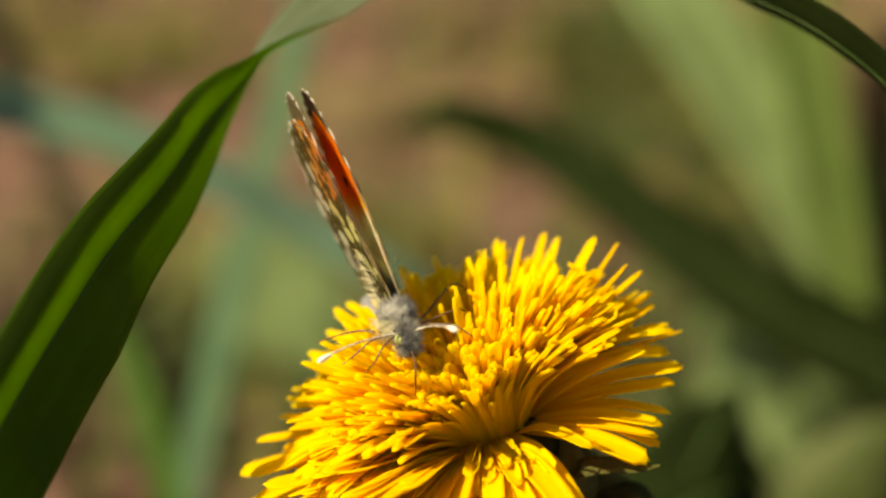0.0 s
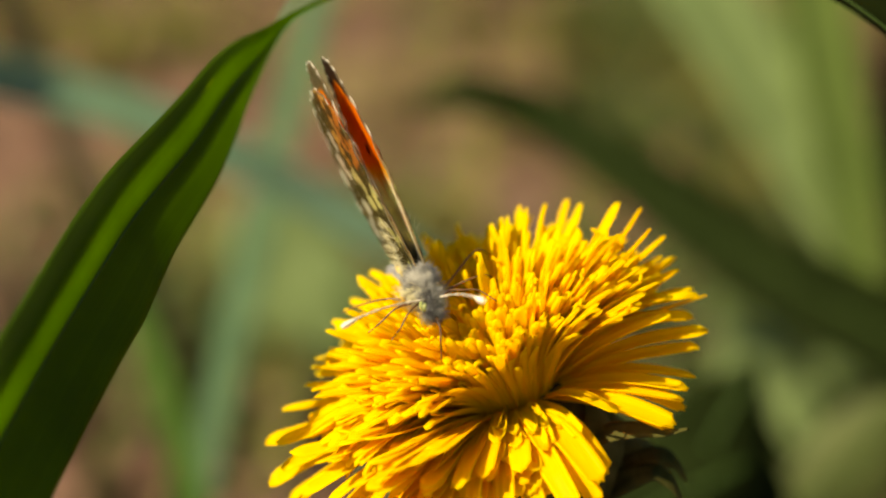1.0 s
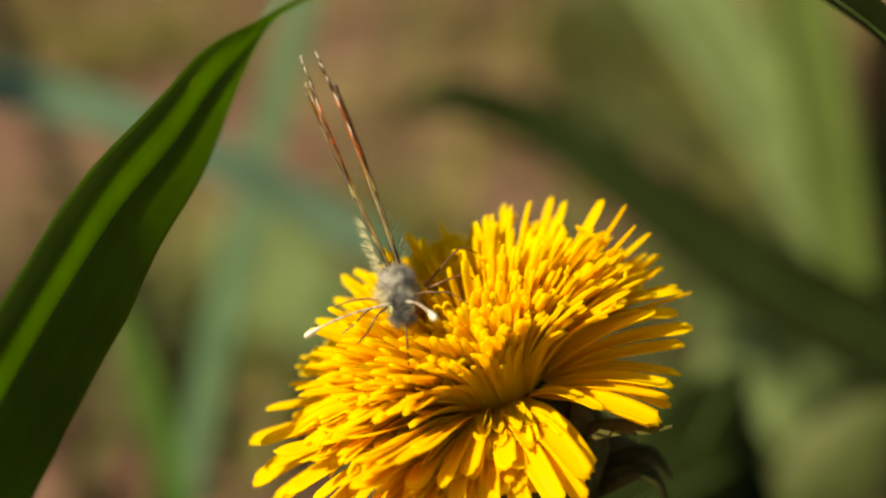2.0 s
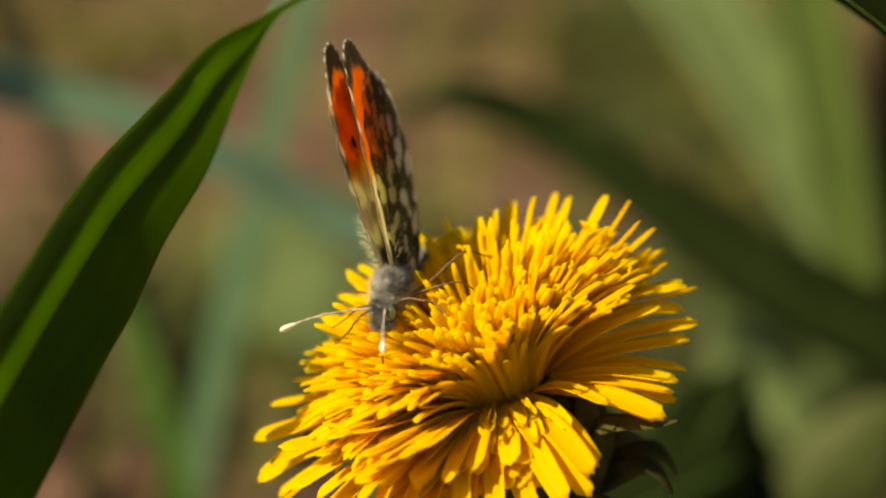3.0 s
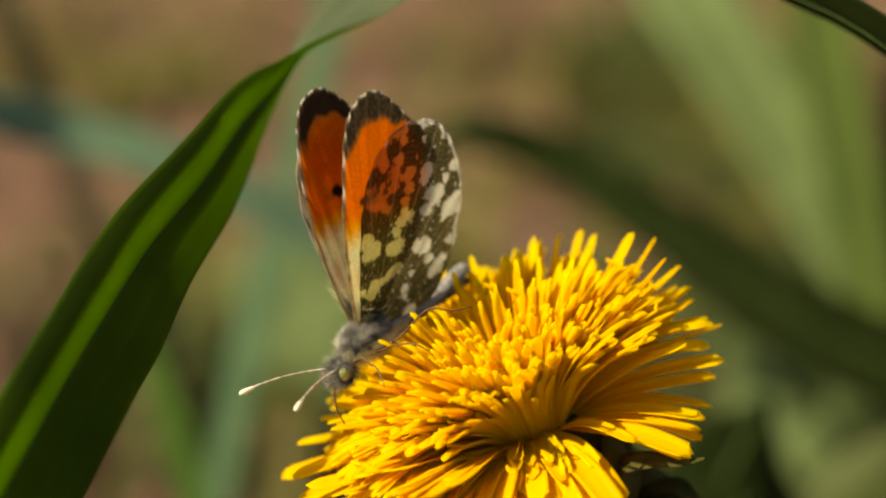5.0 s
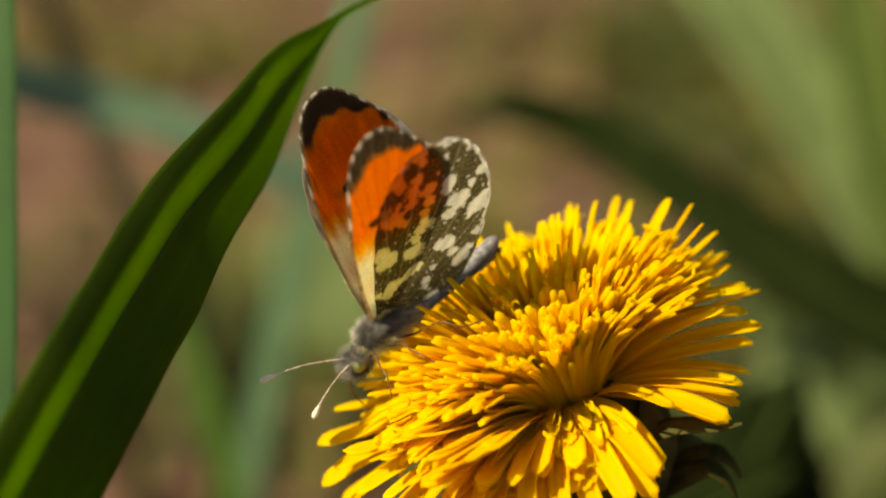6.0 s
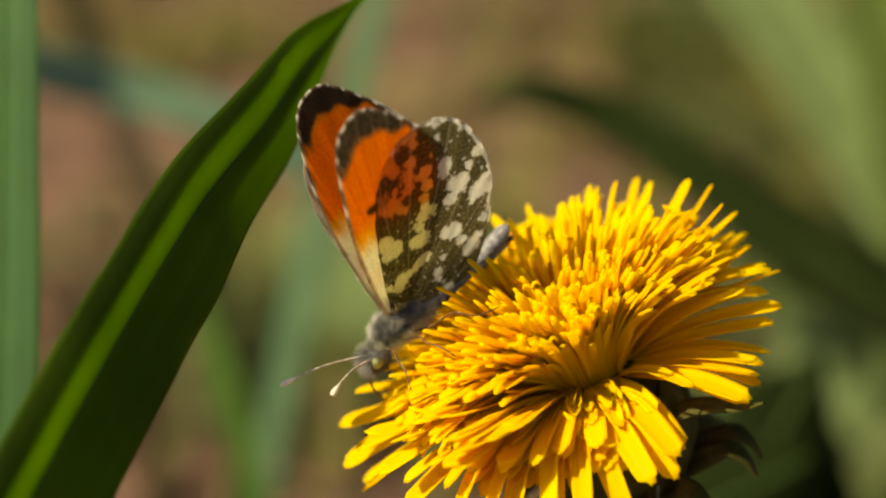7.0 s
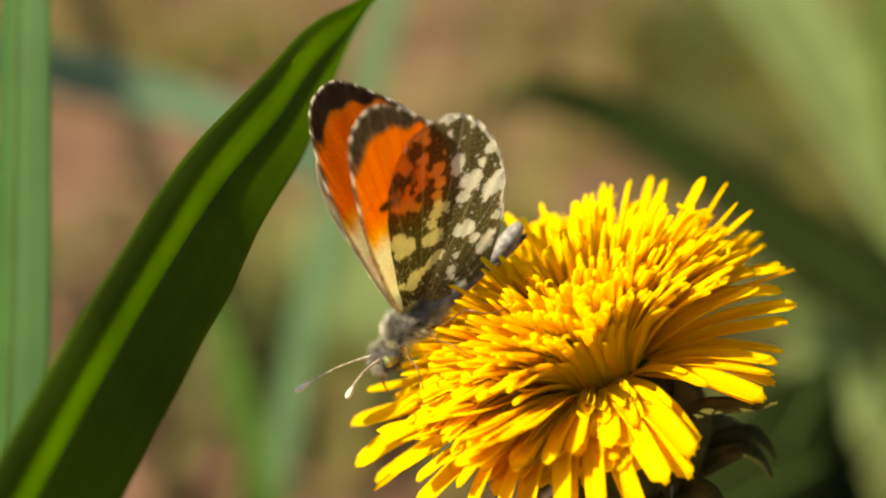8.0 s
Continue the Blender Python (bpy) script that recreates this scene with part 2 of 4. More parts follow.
# ---------------------------------------------------------------- ground
def ground():
    """One sheet to the horizon, finely rumpled where it is near."""
    g = [-60, -20, -6, -2.4, -1.2] + [-0.7 + 0.02 * i for i in range(71)] + [1.2, 2.4, 6, 20, 60]
    verts, faces = [], []
    for v in g:
        y = v + 0.4
        for x in g:
            near = step(0.72 - max(abs(x), abs(v)), 0.0, 0.1)
            z = near * (0.010 * noise.noise((x * 14, y * 14, 0.3)) + 0.006 * noise.noise((x * 45, y * 45, 4.1)) - 0.006)
            verts.append((x, y, z))
    n = len(g)
    for j in range(n - 1):
        for i in range(n - 1):
            a = j * n + i
            faces.append((a, a + 1, a + n + 1, a + n))
    return tagged(new("ground", mesh_of("ground", verts, faces, SOIL)), "bare brown soil with patches of moss and dry grass", "ground", kind="structure")


def clods():
    """Crumbs of earth and bits of litter strewn over the soil."""
    rnd = random.Random(5)
    verts, faces = [], []
    for _ in range(900):
        x, y, r = rnd.uniform(-0.28, 0.30), rnd.uniform(0.10, 0.95), rnd.uniform(0.002, 0.008)
        c = Vector((x, y, r * 0.2))
        k = len(verts)
        for dx, dy, dz in ((1, 0, 0), (-1, 0, 0), (0, 1, 0), (0, -1, 0), (0, 0, 0.8), (0.2, 0.1, -0.8)):
            verts.append(c + Vector((dx, dy, dz)) * r * rnd.uniform(0.6, 1.2))
        for f in ((0, 2, 4), (2, 1, 4), (1, 3, 4), (3, 0, 4), (2, 0, 5), (1, 2, 5), (3, 1, 5), (0, 3, 5)):
            faces.append(tuple(k + i for i in f))
    return tagged(new("soil_crumbs", mesh_of("soil_crumbs", verts, faces, SOIL, smooth=False)), "crumbs of dry brown earth strewn on the soil", "soil", kind="stuff")


def low_grass():
    """Tufts of grass and weeds behind the flower: where they grow, how wide the tuft, how many, how tall."""
    rnd = random.Random(8)
    olive = [((-0.162, 0.618), 0.05, 90, 0.03), ((0.062, 0.583), 0.06, 110, 0.03), ((0.082, 0.468), 0.03, 60, 0.03), ((0.082, 0.432), 0.012, 40, 0.02), ((0.053, 0.551), 0.02, 40, 0.025), ((-0.152, 0.592), 0.03, 60, 0.03), ((0.106, 0.543), 0.05, 80, 0.04), ((-0.044, 0.332), 0.035, 60, 0.04), ((-0.022, 0.281), 0.03, 40, 0.03), ((0.019, 0.411), 0.03, 30, 0.02), ((-0.015, 0.455), 0.02, 20, 0.02), ((-0.074, 0.244), 0.03, 40, 0.03), ((-0.049, 0.628), 0.05, 30, 0.02),
             ((0.082, 0.485), 0.008, 90, 0.02), ((0.085, 0.448), 0.008, 90, 0.02), ((0.081, 0.527), 0.009, 70, 0.02), ((0.085, 0.399), 0.007, 50, 0.015), ((0.066, 0.399), 0.006, 40, 0.015), ((-0.099, 0.571), 0.012, 80, 0.02), ((-0.122, 0.547), 0.012, 80, 0.02), ((-0.049, 0.299), 0.012, 50, 0.025), ((-0.014, 0.374), 0.01, 40, 0.02)]
    green = [((0.085, 0.309), 0.03, 40, 0.03), ((0.061, 0.281), 0.03, 60, 0.035), ((0.087, 0.255), 0.03, 60, 0.045), ((0.065, 0.232), 0.03, 70, 0.05), ((0.108, 0.340), 0.03, 40, 0.03), ((0.101, 0.288), 0.03, 50, 0.05), ((-0.064, 0.281), 0.04, 50, 0.05), ((-0.039, 0.232), 0.03, 50, 0.05), ((0.041, 0.592), 0.04, 30, 0.03), ((-0.094, 0.288), 0.04, 30, 0.04),
             ((0.055, 0.573), 0.012, 80, 0.04), ((0.066, 0.526), 0.010, 90, 0.035), ((0.077, 0.590), 0.012, 80, 0.03), ((0.072, 0.425), 0.008, 60, 0.025), ((0.054, 0.436), 0.009, 60, 0.025), ((0.100, 0.527), 0.012, 90, 0.04), ((0.089, 0.356), 0.010, 80, 0.03), ((0.044, 0.485), 0.008, 50, 0.025), ((0.044, 0.212), 0.010, 90, 0.02), ((0.070, 0.210), 0.010, 90, 0.02), ((0.083, 0.226), 0.010, 90, 0.025), ((0.088, 0.270), 0.008, 80, 0.025)]
    pale = [((0.065, 0.257), 0.0045, 70, 0.012), ((0.070, 0.273), 0.005, 50, 0.012), ((0.048, 0.248), 0.006, 50, 0.012), ((0.068, 0.300), 0.004, 30, 0.012), ((0.079, 0.273), 0.004, 40, 0.012), ((0.080, 0.237), 0.006, 50, 0.012), ((0.057, 0.237), 0.005, 30, 0.01), ((-0.051, 0.334), 0.009, 60, 0.015), ((-0.035, 0.307), 0.010, 60, 0.015), ((0.055, 0.273), 0.004, 30, 0.012)]
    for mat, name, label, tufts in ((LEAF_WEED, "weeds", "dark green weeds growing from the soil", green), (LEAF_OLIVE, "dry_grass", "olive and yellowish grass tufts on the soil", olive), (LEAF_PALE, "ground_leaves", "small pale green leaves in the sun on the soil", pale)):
        verts, faces, uv = [], [], []
        for (cx, cy), spread, count, tall in tufts:
            for _ in range(count):
                x, y = cx + rnd.gauss(0, spread), cy + rnd.gauss(0, spread)
                h, w = tall * rnd.uniform(0.4, 1.2), rnd.uniform(0.002, 0.0055)
                a, lean = rnd.uniform(0, 6.283), rnd.uniform(0.1, 1.1)
                s = Vector((math.cos(a), math.sin(a), 0)) * w
                d = Vector((-math.sin(a), math.cos(a), 0)) * lean
                k = len(verts)
                for i in range(5):
                    u = i / 4
                    q = Vector((x, y, -0.006)) + Vector((0, 0, h * (u - 0.25 * u * u))) + d * h * u * u
                    ww = (1 - u ** 2) * 0.5 + 0.02
                    verts.extend((q - s * ww, q + s * ww))
                    uv.extend(((0, u), (1, u)))
                for i in range(4):
                    b = k + 2 * i
                    faces.append((b, b + 1, b + 3, b + 2))
        tagged(new(name, mesh_of(name, verts, faces, mat, uv)), label, "grass", kind="stuff")


ground()
clods()
low_grass()

# ---------------------------------------------------------------- the blades round the flower
RIGHT, UP, BACK = Vector((1, 0, 0)), Vector((0, 0.342, 0.940)), Vector((0, -0.940, 0.342))


def way(a, b, c):
    return RIGHT * a + UP * b + BACK * c


def big_blades():
    flat, turned, under = way(0.50, -0.33, -0.8), way(-0.28, 0.52, -0.80), way(0, -0.32, -0.95)
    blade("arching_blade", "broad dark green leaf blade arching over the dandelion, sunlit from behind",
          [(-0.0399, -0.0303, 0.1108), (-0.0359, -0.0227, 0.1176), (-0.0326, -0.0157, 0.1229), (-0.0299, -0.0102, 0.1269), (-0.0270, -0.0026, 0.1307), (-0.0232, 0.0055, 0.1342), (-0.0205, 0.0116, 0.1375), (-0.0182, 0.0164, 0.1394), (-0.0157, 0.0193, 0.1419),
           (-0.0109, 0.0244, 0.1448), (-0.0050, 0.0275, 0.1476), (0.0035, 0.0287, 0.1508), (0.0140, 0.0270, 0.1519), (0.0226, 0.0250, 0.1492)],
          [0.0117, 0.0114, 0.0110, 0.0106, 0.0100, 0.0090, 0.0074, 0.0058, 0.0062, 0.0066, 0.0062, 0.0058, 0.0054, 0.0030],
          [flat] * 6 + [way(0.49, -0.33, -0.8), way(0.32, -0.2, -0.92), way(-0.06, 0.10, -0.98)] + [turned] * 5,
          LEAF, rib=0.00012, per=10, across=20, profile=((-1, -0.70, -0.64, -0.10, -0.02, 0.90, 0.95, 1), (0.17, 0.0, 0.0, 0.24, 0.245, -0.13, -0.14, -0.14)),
          upper=((-1, -0.75, -0.70, -0.15, -0.08, 0.20, 0.28, 1), (0.10, 0.0, 0.0, 0.18, 0.185, 0.07, 0.075, 0.34)), turn=(3.2, 6.2), back=LEAF_GREY_FACE)
    # the unlit underside of this tip is given by its colour
    blade("hanging_blade", "leaf tip hanging down, its unlit underside coloured near black",
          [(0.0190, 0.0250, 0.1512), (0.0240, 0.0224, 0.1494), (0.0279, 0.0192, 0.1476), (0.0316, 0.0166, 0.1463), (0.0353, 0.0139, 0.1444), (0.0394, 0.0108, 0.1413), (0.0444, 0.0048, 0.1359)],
          [0.0050, 0.0058, 0.0060, 0.0062, 0.0064, 0.0060, 0.003], [under] * 7, LEAF_DARK_SHADE, fold=0.3, rib=0.0001)
    blade("upright_blade", "upright green leaf blade lit by the sun, shaded at its foot",
          [(-0.0499, -0.0010, 0.0861), (-0.0496, 0.0059, 0.0998), (-0.0496, 0.0127, 0.1133), (-0.0498, 0.0191, 0.1256), (-0.0501, 0.0256, 0.1382), (-0.0510, 0.0344, 0.1517), (-0.0534, 0.0470, 0.1644)],
          [0.0085, 0.0085, 0.0082, 0.0078, 0.0072, 0.006, 0.002], [way(0.8, 0, 0.6)] * 7, LEAF_FRESH, rib=0.0002, fold=0.3)
    blade("crossing_blade", "blue-green leaf blade bending across behind the flower",
          [(-0.0936, 0.1349, 0.1087), (-0.0776, 0.1437, 0.1037), (-0.0648, 0.1521, 0.0976), (-0.0485, 0.1551, 0.0912), (-0.0336, 0.1575, 0.0831), (-0.0210, 0.1598, 0.0749), (-0.0061, 0.1616, 0.0652), (0.0113, 0.1669, 0.0507)],
          [0.0075, 0.0075, 0.0076, 0.0076, 0.0075, 0.007, 0.006, 0.003], [way(0.28, 0.63, -0.25)] * 8, LEAF_BLUE, fold=0.15)
    blade("leaning_blade", "tall blue-green leaf blade leaning behind the flower",
          [(-0.0521, 0.1492, 0.0020), (-0.0463, 0.1559, 0.0204), (-0.0424, 0.1623, 0.0378), (-0.0375, 0.1689, 0.0562), (-0.0326, 0.1759, 0.0754), (-0.0287, 0.1809, 0.0892), (-0.0248, 0.1863, 0.1038), (-0.0212, 0.1969, 0.1185), (-0.0165, 0.2088, 0.1363)],
          [0.008, 0.008, 0.008, 0.0078, 0.0075, 0.0072, 0.007, 0.006, 0.003], [way(0.77, -0.22, 0.56)] * 9, LEAF_TEAL, fold=0.15)
    blade("dark_stalk", "thin dark dry stalk leaning behind the flower",
          [(-0.0877, 0.2029, 0.1203), (-0.0817, 0.2020, 0.1031), (-0.0777, 0.2034, 0.0923), (-0.0735, 0.2032, 0.0773), (-0.0681, 0.2029, 0.0619), (-0.0622, 0.2072, 0.0443), (-0.0551, 0.2192, 0.0188)],
          [0.0045, 0.005, 0.0054, 0.0054, 0.0054, 0.005, 0.004], [Vector((1, 0.1, 0.4))] * 7, STALK, "stalk", rib=0.0005, fold=0.5, thick=0.0012)
    # broad and near black, so its colour also stands for the shadow below
    blade("bowed_blade", "leaf blade bowed down behind the flower, shade put into its dark green",
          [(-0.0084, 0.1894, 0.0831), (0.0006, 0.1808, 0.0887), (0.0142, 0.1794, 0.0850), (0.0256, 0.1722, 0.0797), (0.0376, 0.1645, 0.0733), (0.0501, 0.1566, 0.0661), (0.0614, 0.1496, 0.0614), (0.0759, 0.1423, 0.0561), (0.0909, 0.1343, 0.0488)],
          [0.003, 0.0065, 0.0085, 0.0100, 0.0115, 0.0130, 0.0140, 0.0140, 0.012], [Vector((-0.1, 0.35, 0.9))] * 9, LEAF_DARK_SHADE, fold=0.2)
    blade("broad_pale_blade", "broad pale green leaf blade in full sun",
          [(0.0371, 0.2542, 0.1151), (0.0429, 0.2389, 0.1023), (0.0490, 0.2304, 0.0935), (0.0619, 0.2181, 0.0743), (0.0686, 0.2085, 0.0626), (0.0725, 0.2002, 0.0543), (0.0757, 0.1968, 0.0450)],
          [0.018, 0.019, 0.019, 0.017, 0.014, 0.010, 0.006], [Vector((0.9, 0.4, 0.3))] * 7, LEAF_PALE, fold=0.2)
    blade("second_pale_blade", "light green leaf blade overlapping a broader paler one",
          [(0.0627, 0.2162, 0.1131), (0.0656, 0.2109, 0.0982), (0.0687, 0.2055, 0.0835), (0.0716, 0.2001, 0.0688), (0.0739, 0.1948, 0.0541), (0.0758, 0.1905, 0.0423), (0.0770, 0.1859, 0.0296)],
          [0.014, 0.0145, 0.014, 0.0125, 0.0105, 0.008, 0.005], [Vector((0.9, 0.4, 0.2))] * 7, LEAF_LIGHT, fold=0.2)
    blade("side_blade", "upright blade with shade put into its dark green",
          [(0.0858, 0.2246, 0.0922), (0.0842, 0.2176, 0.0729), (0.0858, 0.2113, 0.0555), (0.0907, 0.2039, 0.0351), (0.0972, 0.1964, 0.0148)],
          [0.006, 0.0085, 0.0085, 0.008, 0.007], [Vector((1, 0.2, 0.2))] * 5, LEAF_DARK_SHADE)
    blade("low_green_blade", "green leaf blade low behind the dark leaf",
          [(-0.0531, 0.1423, 0.0707), (-0.0500, 0.1392, 0.0623), (-0.0467, 0.1359, 0.0530), (-0.0433, 0.1313, 0.0404), (-0.0397, 0.1252, 0.0236)],
          [0.001, 0.0038, 0.0048, 0.0048, 0.0045], [Vector((1, 0.2, 0.3))] * 5, LEAF_LIME)
    blade("low_dark_blade", "thin dark blade low behind the flower",
          [(-0.0400, 0.1504, 0.0636), (-0.0414, 0.1472, 0.0549), (-0.0437, 0.1437, 0.0454), (-0.0460, 0.1396, 0.0341), (-0.0483, 0.1340, 0.0186)],
          [0.001, 0.0026, 0.003, 0.003, 0.003], [Vector((1, 0.2, -0.2))] * 5, LEAF_DARK_SHADE)
    blade("grey_blade", "grey-green blade drooping at the side",
          [(0.0678, 0.2550, 0.0295), (0.0788, 0.2529, 0.0238), (0.0898, 0.2513, 0.0192), (0.1020, 0.2492, 0.0135), (0.1166, 0.2458, 0.0043)],
          [0.003, 0.008, 0.009, 0.009, 0.008], [Vector((-0.1, 0.4, 0.9))] * 5, LEAF_BLUE)
    for k, (q, w) in enumerate((((0.0570, 0.2013, 0.0280), 0.010), ((-0.0351, 0.2463, 0.0348), 0.017), ((-0.0261, 0.2339, 0.0301), 0.011), ((0.0624, 0.1801, 0.0284), 0.006), ((0.0576, 0.2215, 0.0253), 0.004), ((0.0654, 0.2317, 0.0241), 0.004), ((0.0758, 0.2200, 0.0210), 0.005), ((0.0556, 0.2416, 0.0219), 0.004))):
        q = Vector(q)
        blade("round_leaf", "small pale round leaf in the sun on the ground",
              [q - UP * w * 1.1, q - UP * w * 0.5, q, q + UP * w * 0.6, q + UP * w], [w * 0.5, w * 1.3, w * 1.6, w * 1.2, w * 0.2], [RIGHT] * 5, LEAF_PALE, "leaf", rib=0.0002, fold=0.1)
    # three of these leaves have their shade painted in, as a near-black green
    for q, w, a, green in (((0.0338, 0.1043, 0.0540), 0.014, 0.5, LEAF_DARK_SHADE), ((0.0417, 0.1119, 0.0455), 0.012, -0.3, LEAF_DARK_SHADE), ((0.0623, 0.1319, 0.0421), 0.012, 0.8, LEAF_WEED), ((0.0264, 0.0934, 0.0534), 0.012, 1.1, LEAF_DARK_SHADE), ((0.0736, 0.1525, 0.0403), 0.010, 0.2, LEAF_WEED)):
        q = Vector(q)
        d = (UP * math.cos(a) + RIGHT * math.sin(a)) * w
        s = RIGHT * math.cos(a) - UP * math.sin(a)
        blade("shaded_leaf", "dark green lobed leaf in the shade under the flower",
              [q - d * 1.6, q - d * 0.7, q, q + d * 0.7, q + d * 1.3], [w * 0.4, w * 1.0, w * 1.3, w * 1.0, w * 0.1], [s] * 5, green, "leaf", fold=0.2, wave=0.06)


big_blades()

# ---------------------------------------------------------------- the dandelion
LEAN, NEAR = radians(22), radians(21)
AXIS = way(-math.sin(LEAN) * math.cos(NEAR), math.cos(LEAN) * math.cos(NEAR), math.sin(NEAR)).normalized()
HEAD = Vector((0.00380, 0.00030, 0.11315))
SWAY = Vector((0.00360, -0.00328, 0.12098))
E1 = (RIGHT - AXIS * AXIS.dot(RIGHT)).normalized()
E2 = AXIS.cross(E1)
HEAD_POSE = Matrix((E1, E2, AXIS)).transposed().to_4x4()
HEAD_POSE.translation = HEAD
OPEN_SIDE = math.degrees(math.atan2(BACK.dot(E2), BACK.dot(E1)))


def floret_mesh(length, width, theta, root, seed, bow=(0.62, 1.28), curl=0.0, rows=11, cols=5, cup=0.35, stray=1.0):
    """A strap-shaped ray floret that starts beside the axis and bends outwards; its chord lies theta degrees from the axis."""
    rnd = random.Random(seed)
    line, ang = [], []
    x, z = root, 0.0
    twist = rnd.uniform(-0.6, 0.6) * stray
    bend = rnd.uniform(-0.10, 0.10) * stray
    wob, phase = rnd.uniform(0.0, 0.10) * stray, rnd.uniform(0, 6.28)
    for i in range(rows + 1):
        s = i / rows
        a = radians(theta) * (bow[0] + (bow[1] - bow[0]) * step(s, 0.0, 0.9)) + curl * max(0.0, s - 0.62) ** 2 * 5 + wob * math.sin(s * 7 + phase)
        line.append((x, z))
        ang.append(a)
        x += math.sin(a) * length / rows
        z += math.cos(a) * length / rows
    top, low, uv, along = [], [], [], []
    for i, (x, z) in enumerate(line):
        s = i / rows
        w = width * (0.42 + 0.58 * min(1.0, s * 1.8) ** 0.8) * (1 - 0.16 * (max(0.0, s - 0.6) / 0.4) ** 2 - 0.20 * max(0.0, s - 0.93) / 0.07)
        d = Vector((math.sin(ang[i]), 0, math.cos(ang[i])))
        nor = Vector((-math.cos(ang[i]), 0, math.sin(ang[i])))
        tw = twist * s
        side = Vector((0, math.cos(tw), 0)) + nor * math.sin(tw)
        up = nor * math.cos(tw) - Vector((0, math.sin(tw), 0))
        for k in range(cols + 1):
            u = k / cols * 2 - 1
            v = Vector((x, bend * length * s * s, z)) + side * (u * w / 2) + up * ((u * u - 0.4) * w * cup * (1 - 0.45 * s) + 0.05 * w * math.cos(u * 8))
            if i == rows:
                v -= d * width * (0.10 * (k % 2) + 0.30 * u * u + rnd.uniform(0, 0.08))
            t = 0.00014 * (1 - 0.6 * abs(u) ** 4)
            top.append(v + up * t / 2)
            low.append(v - up * t / 2)
            uv.append((k / cols, s))
            along.append(s)
    m, off = cols + 1, len(top)
    faces = []
    for i in range(rows):
        for k in range(cols):
            a = i * m + k
            faces.append((a, a + 1, a + m + 1, a + m))
            faces.append((off + a, off + a + m, off + a + m + 1, off + a + 1))
        a, b = i * m, i * m + cols
        faces.append((a, a + m, off + a + m, off + a))
        faces.append((b, off + b, off + b + m, b + m))
    e = rows * m
    for k in range(cols):
        faces.append((e + k, e + k + 1, off + e + k + 1, off + e + k))
    return mesh_of("ray_floret", top + low, faces, PETAL, uv + uv, values=along + along)


def style_mesh(length, theta, root, seed):
    """A thin style whose two stigma arms curl back at the tip."""
    rnd = random.Random(seed)
    pts, x, z = [], root, 0.0
    for i in range(6):
        a = radians(theta) * (0.6 + 0.6 * i / 5)
        pts.append(Vector((x, 0, z)))
        x += math.sin(a) * length / 5
        z += math.cos(a) * length / 5
    verts, faces = tube(pts, [0.00013] * 6, 5, 2)
    tip = pts[-1]
    for sg in (-1, 1):
        o = Vector((0, sg, 0))
        r = rnd.uniform(0.0003, 0.00042)
        arm = [tip, tip + Vector((0, 0, r)) + o * r * 0.6, tip + Vector((0, 0, r * 1.1)) + o * r * 1.4, tip + Vector((0, 0, r * 0.3)) + o * r * 1.8]
        v, f = tube(arm, [0.00013, 0.00014, 0.00012, 0.00008], 5, 2)
        faces += [tuple(i + len(verts) for i in q) for q in f]
        verts += v
    return mesh_of("style", verts, faces, PETAL, values=[0.8] * len(verts))


def parted(spin, theta):
    """On its open side the head is parted a little: the florets there lean to either side. Degrees from the open side in, turn about the axis out."""
    d = (spin + 180) % 360 - 180
    gap = 3 * step(theta, 14, 42)
    return OPEN_SIDE + math.copysign(gap + (180 - gap) * abs(d) / 180, d)


def steep(spin):
    """How far the florets spread at that turn: on the open side they stand steep, leaning on the middle ones."""
    d = abs((spin - 14 + 180) % 360 - 180)
    return 0.28 if d < 26 else 0.46 if d < 42 else 0.72 if d < 60 else 1.0


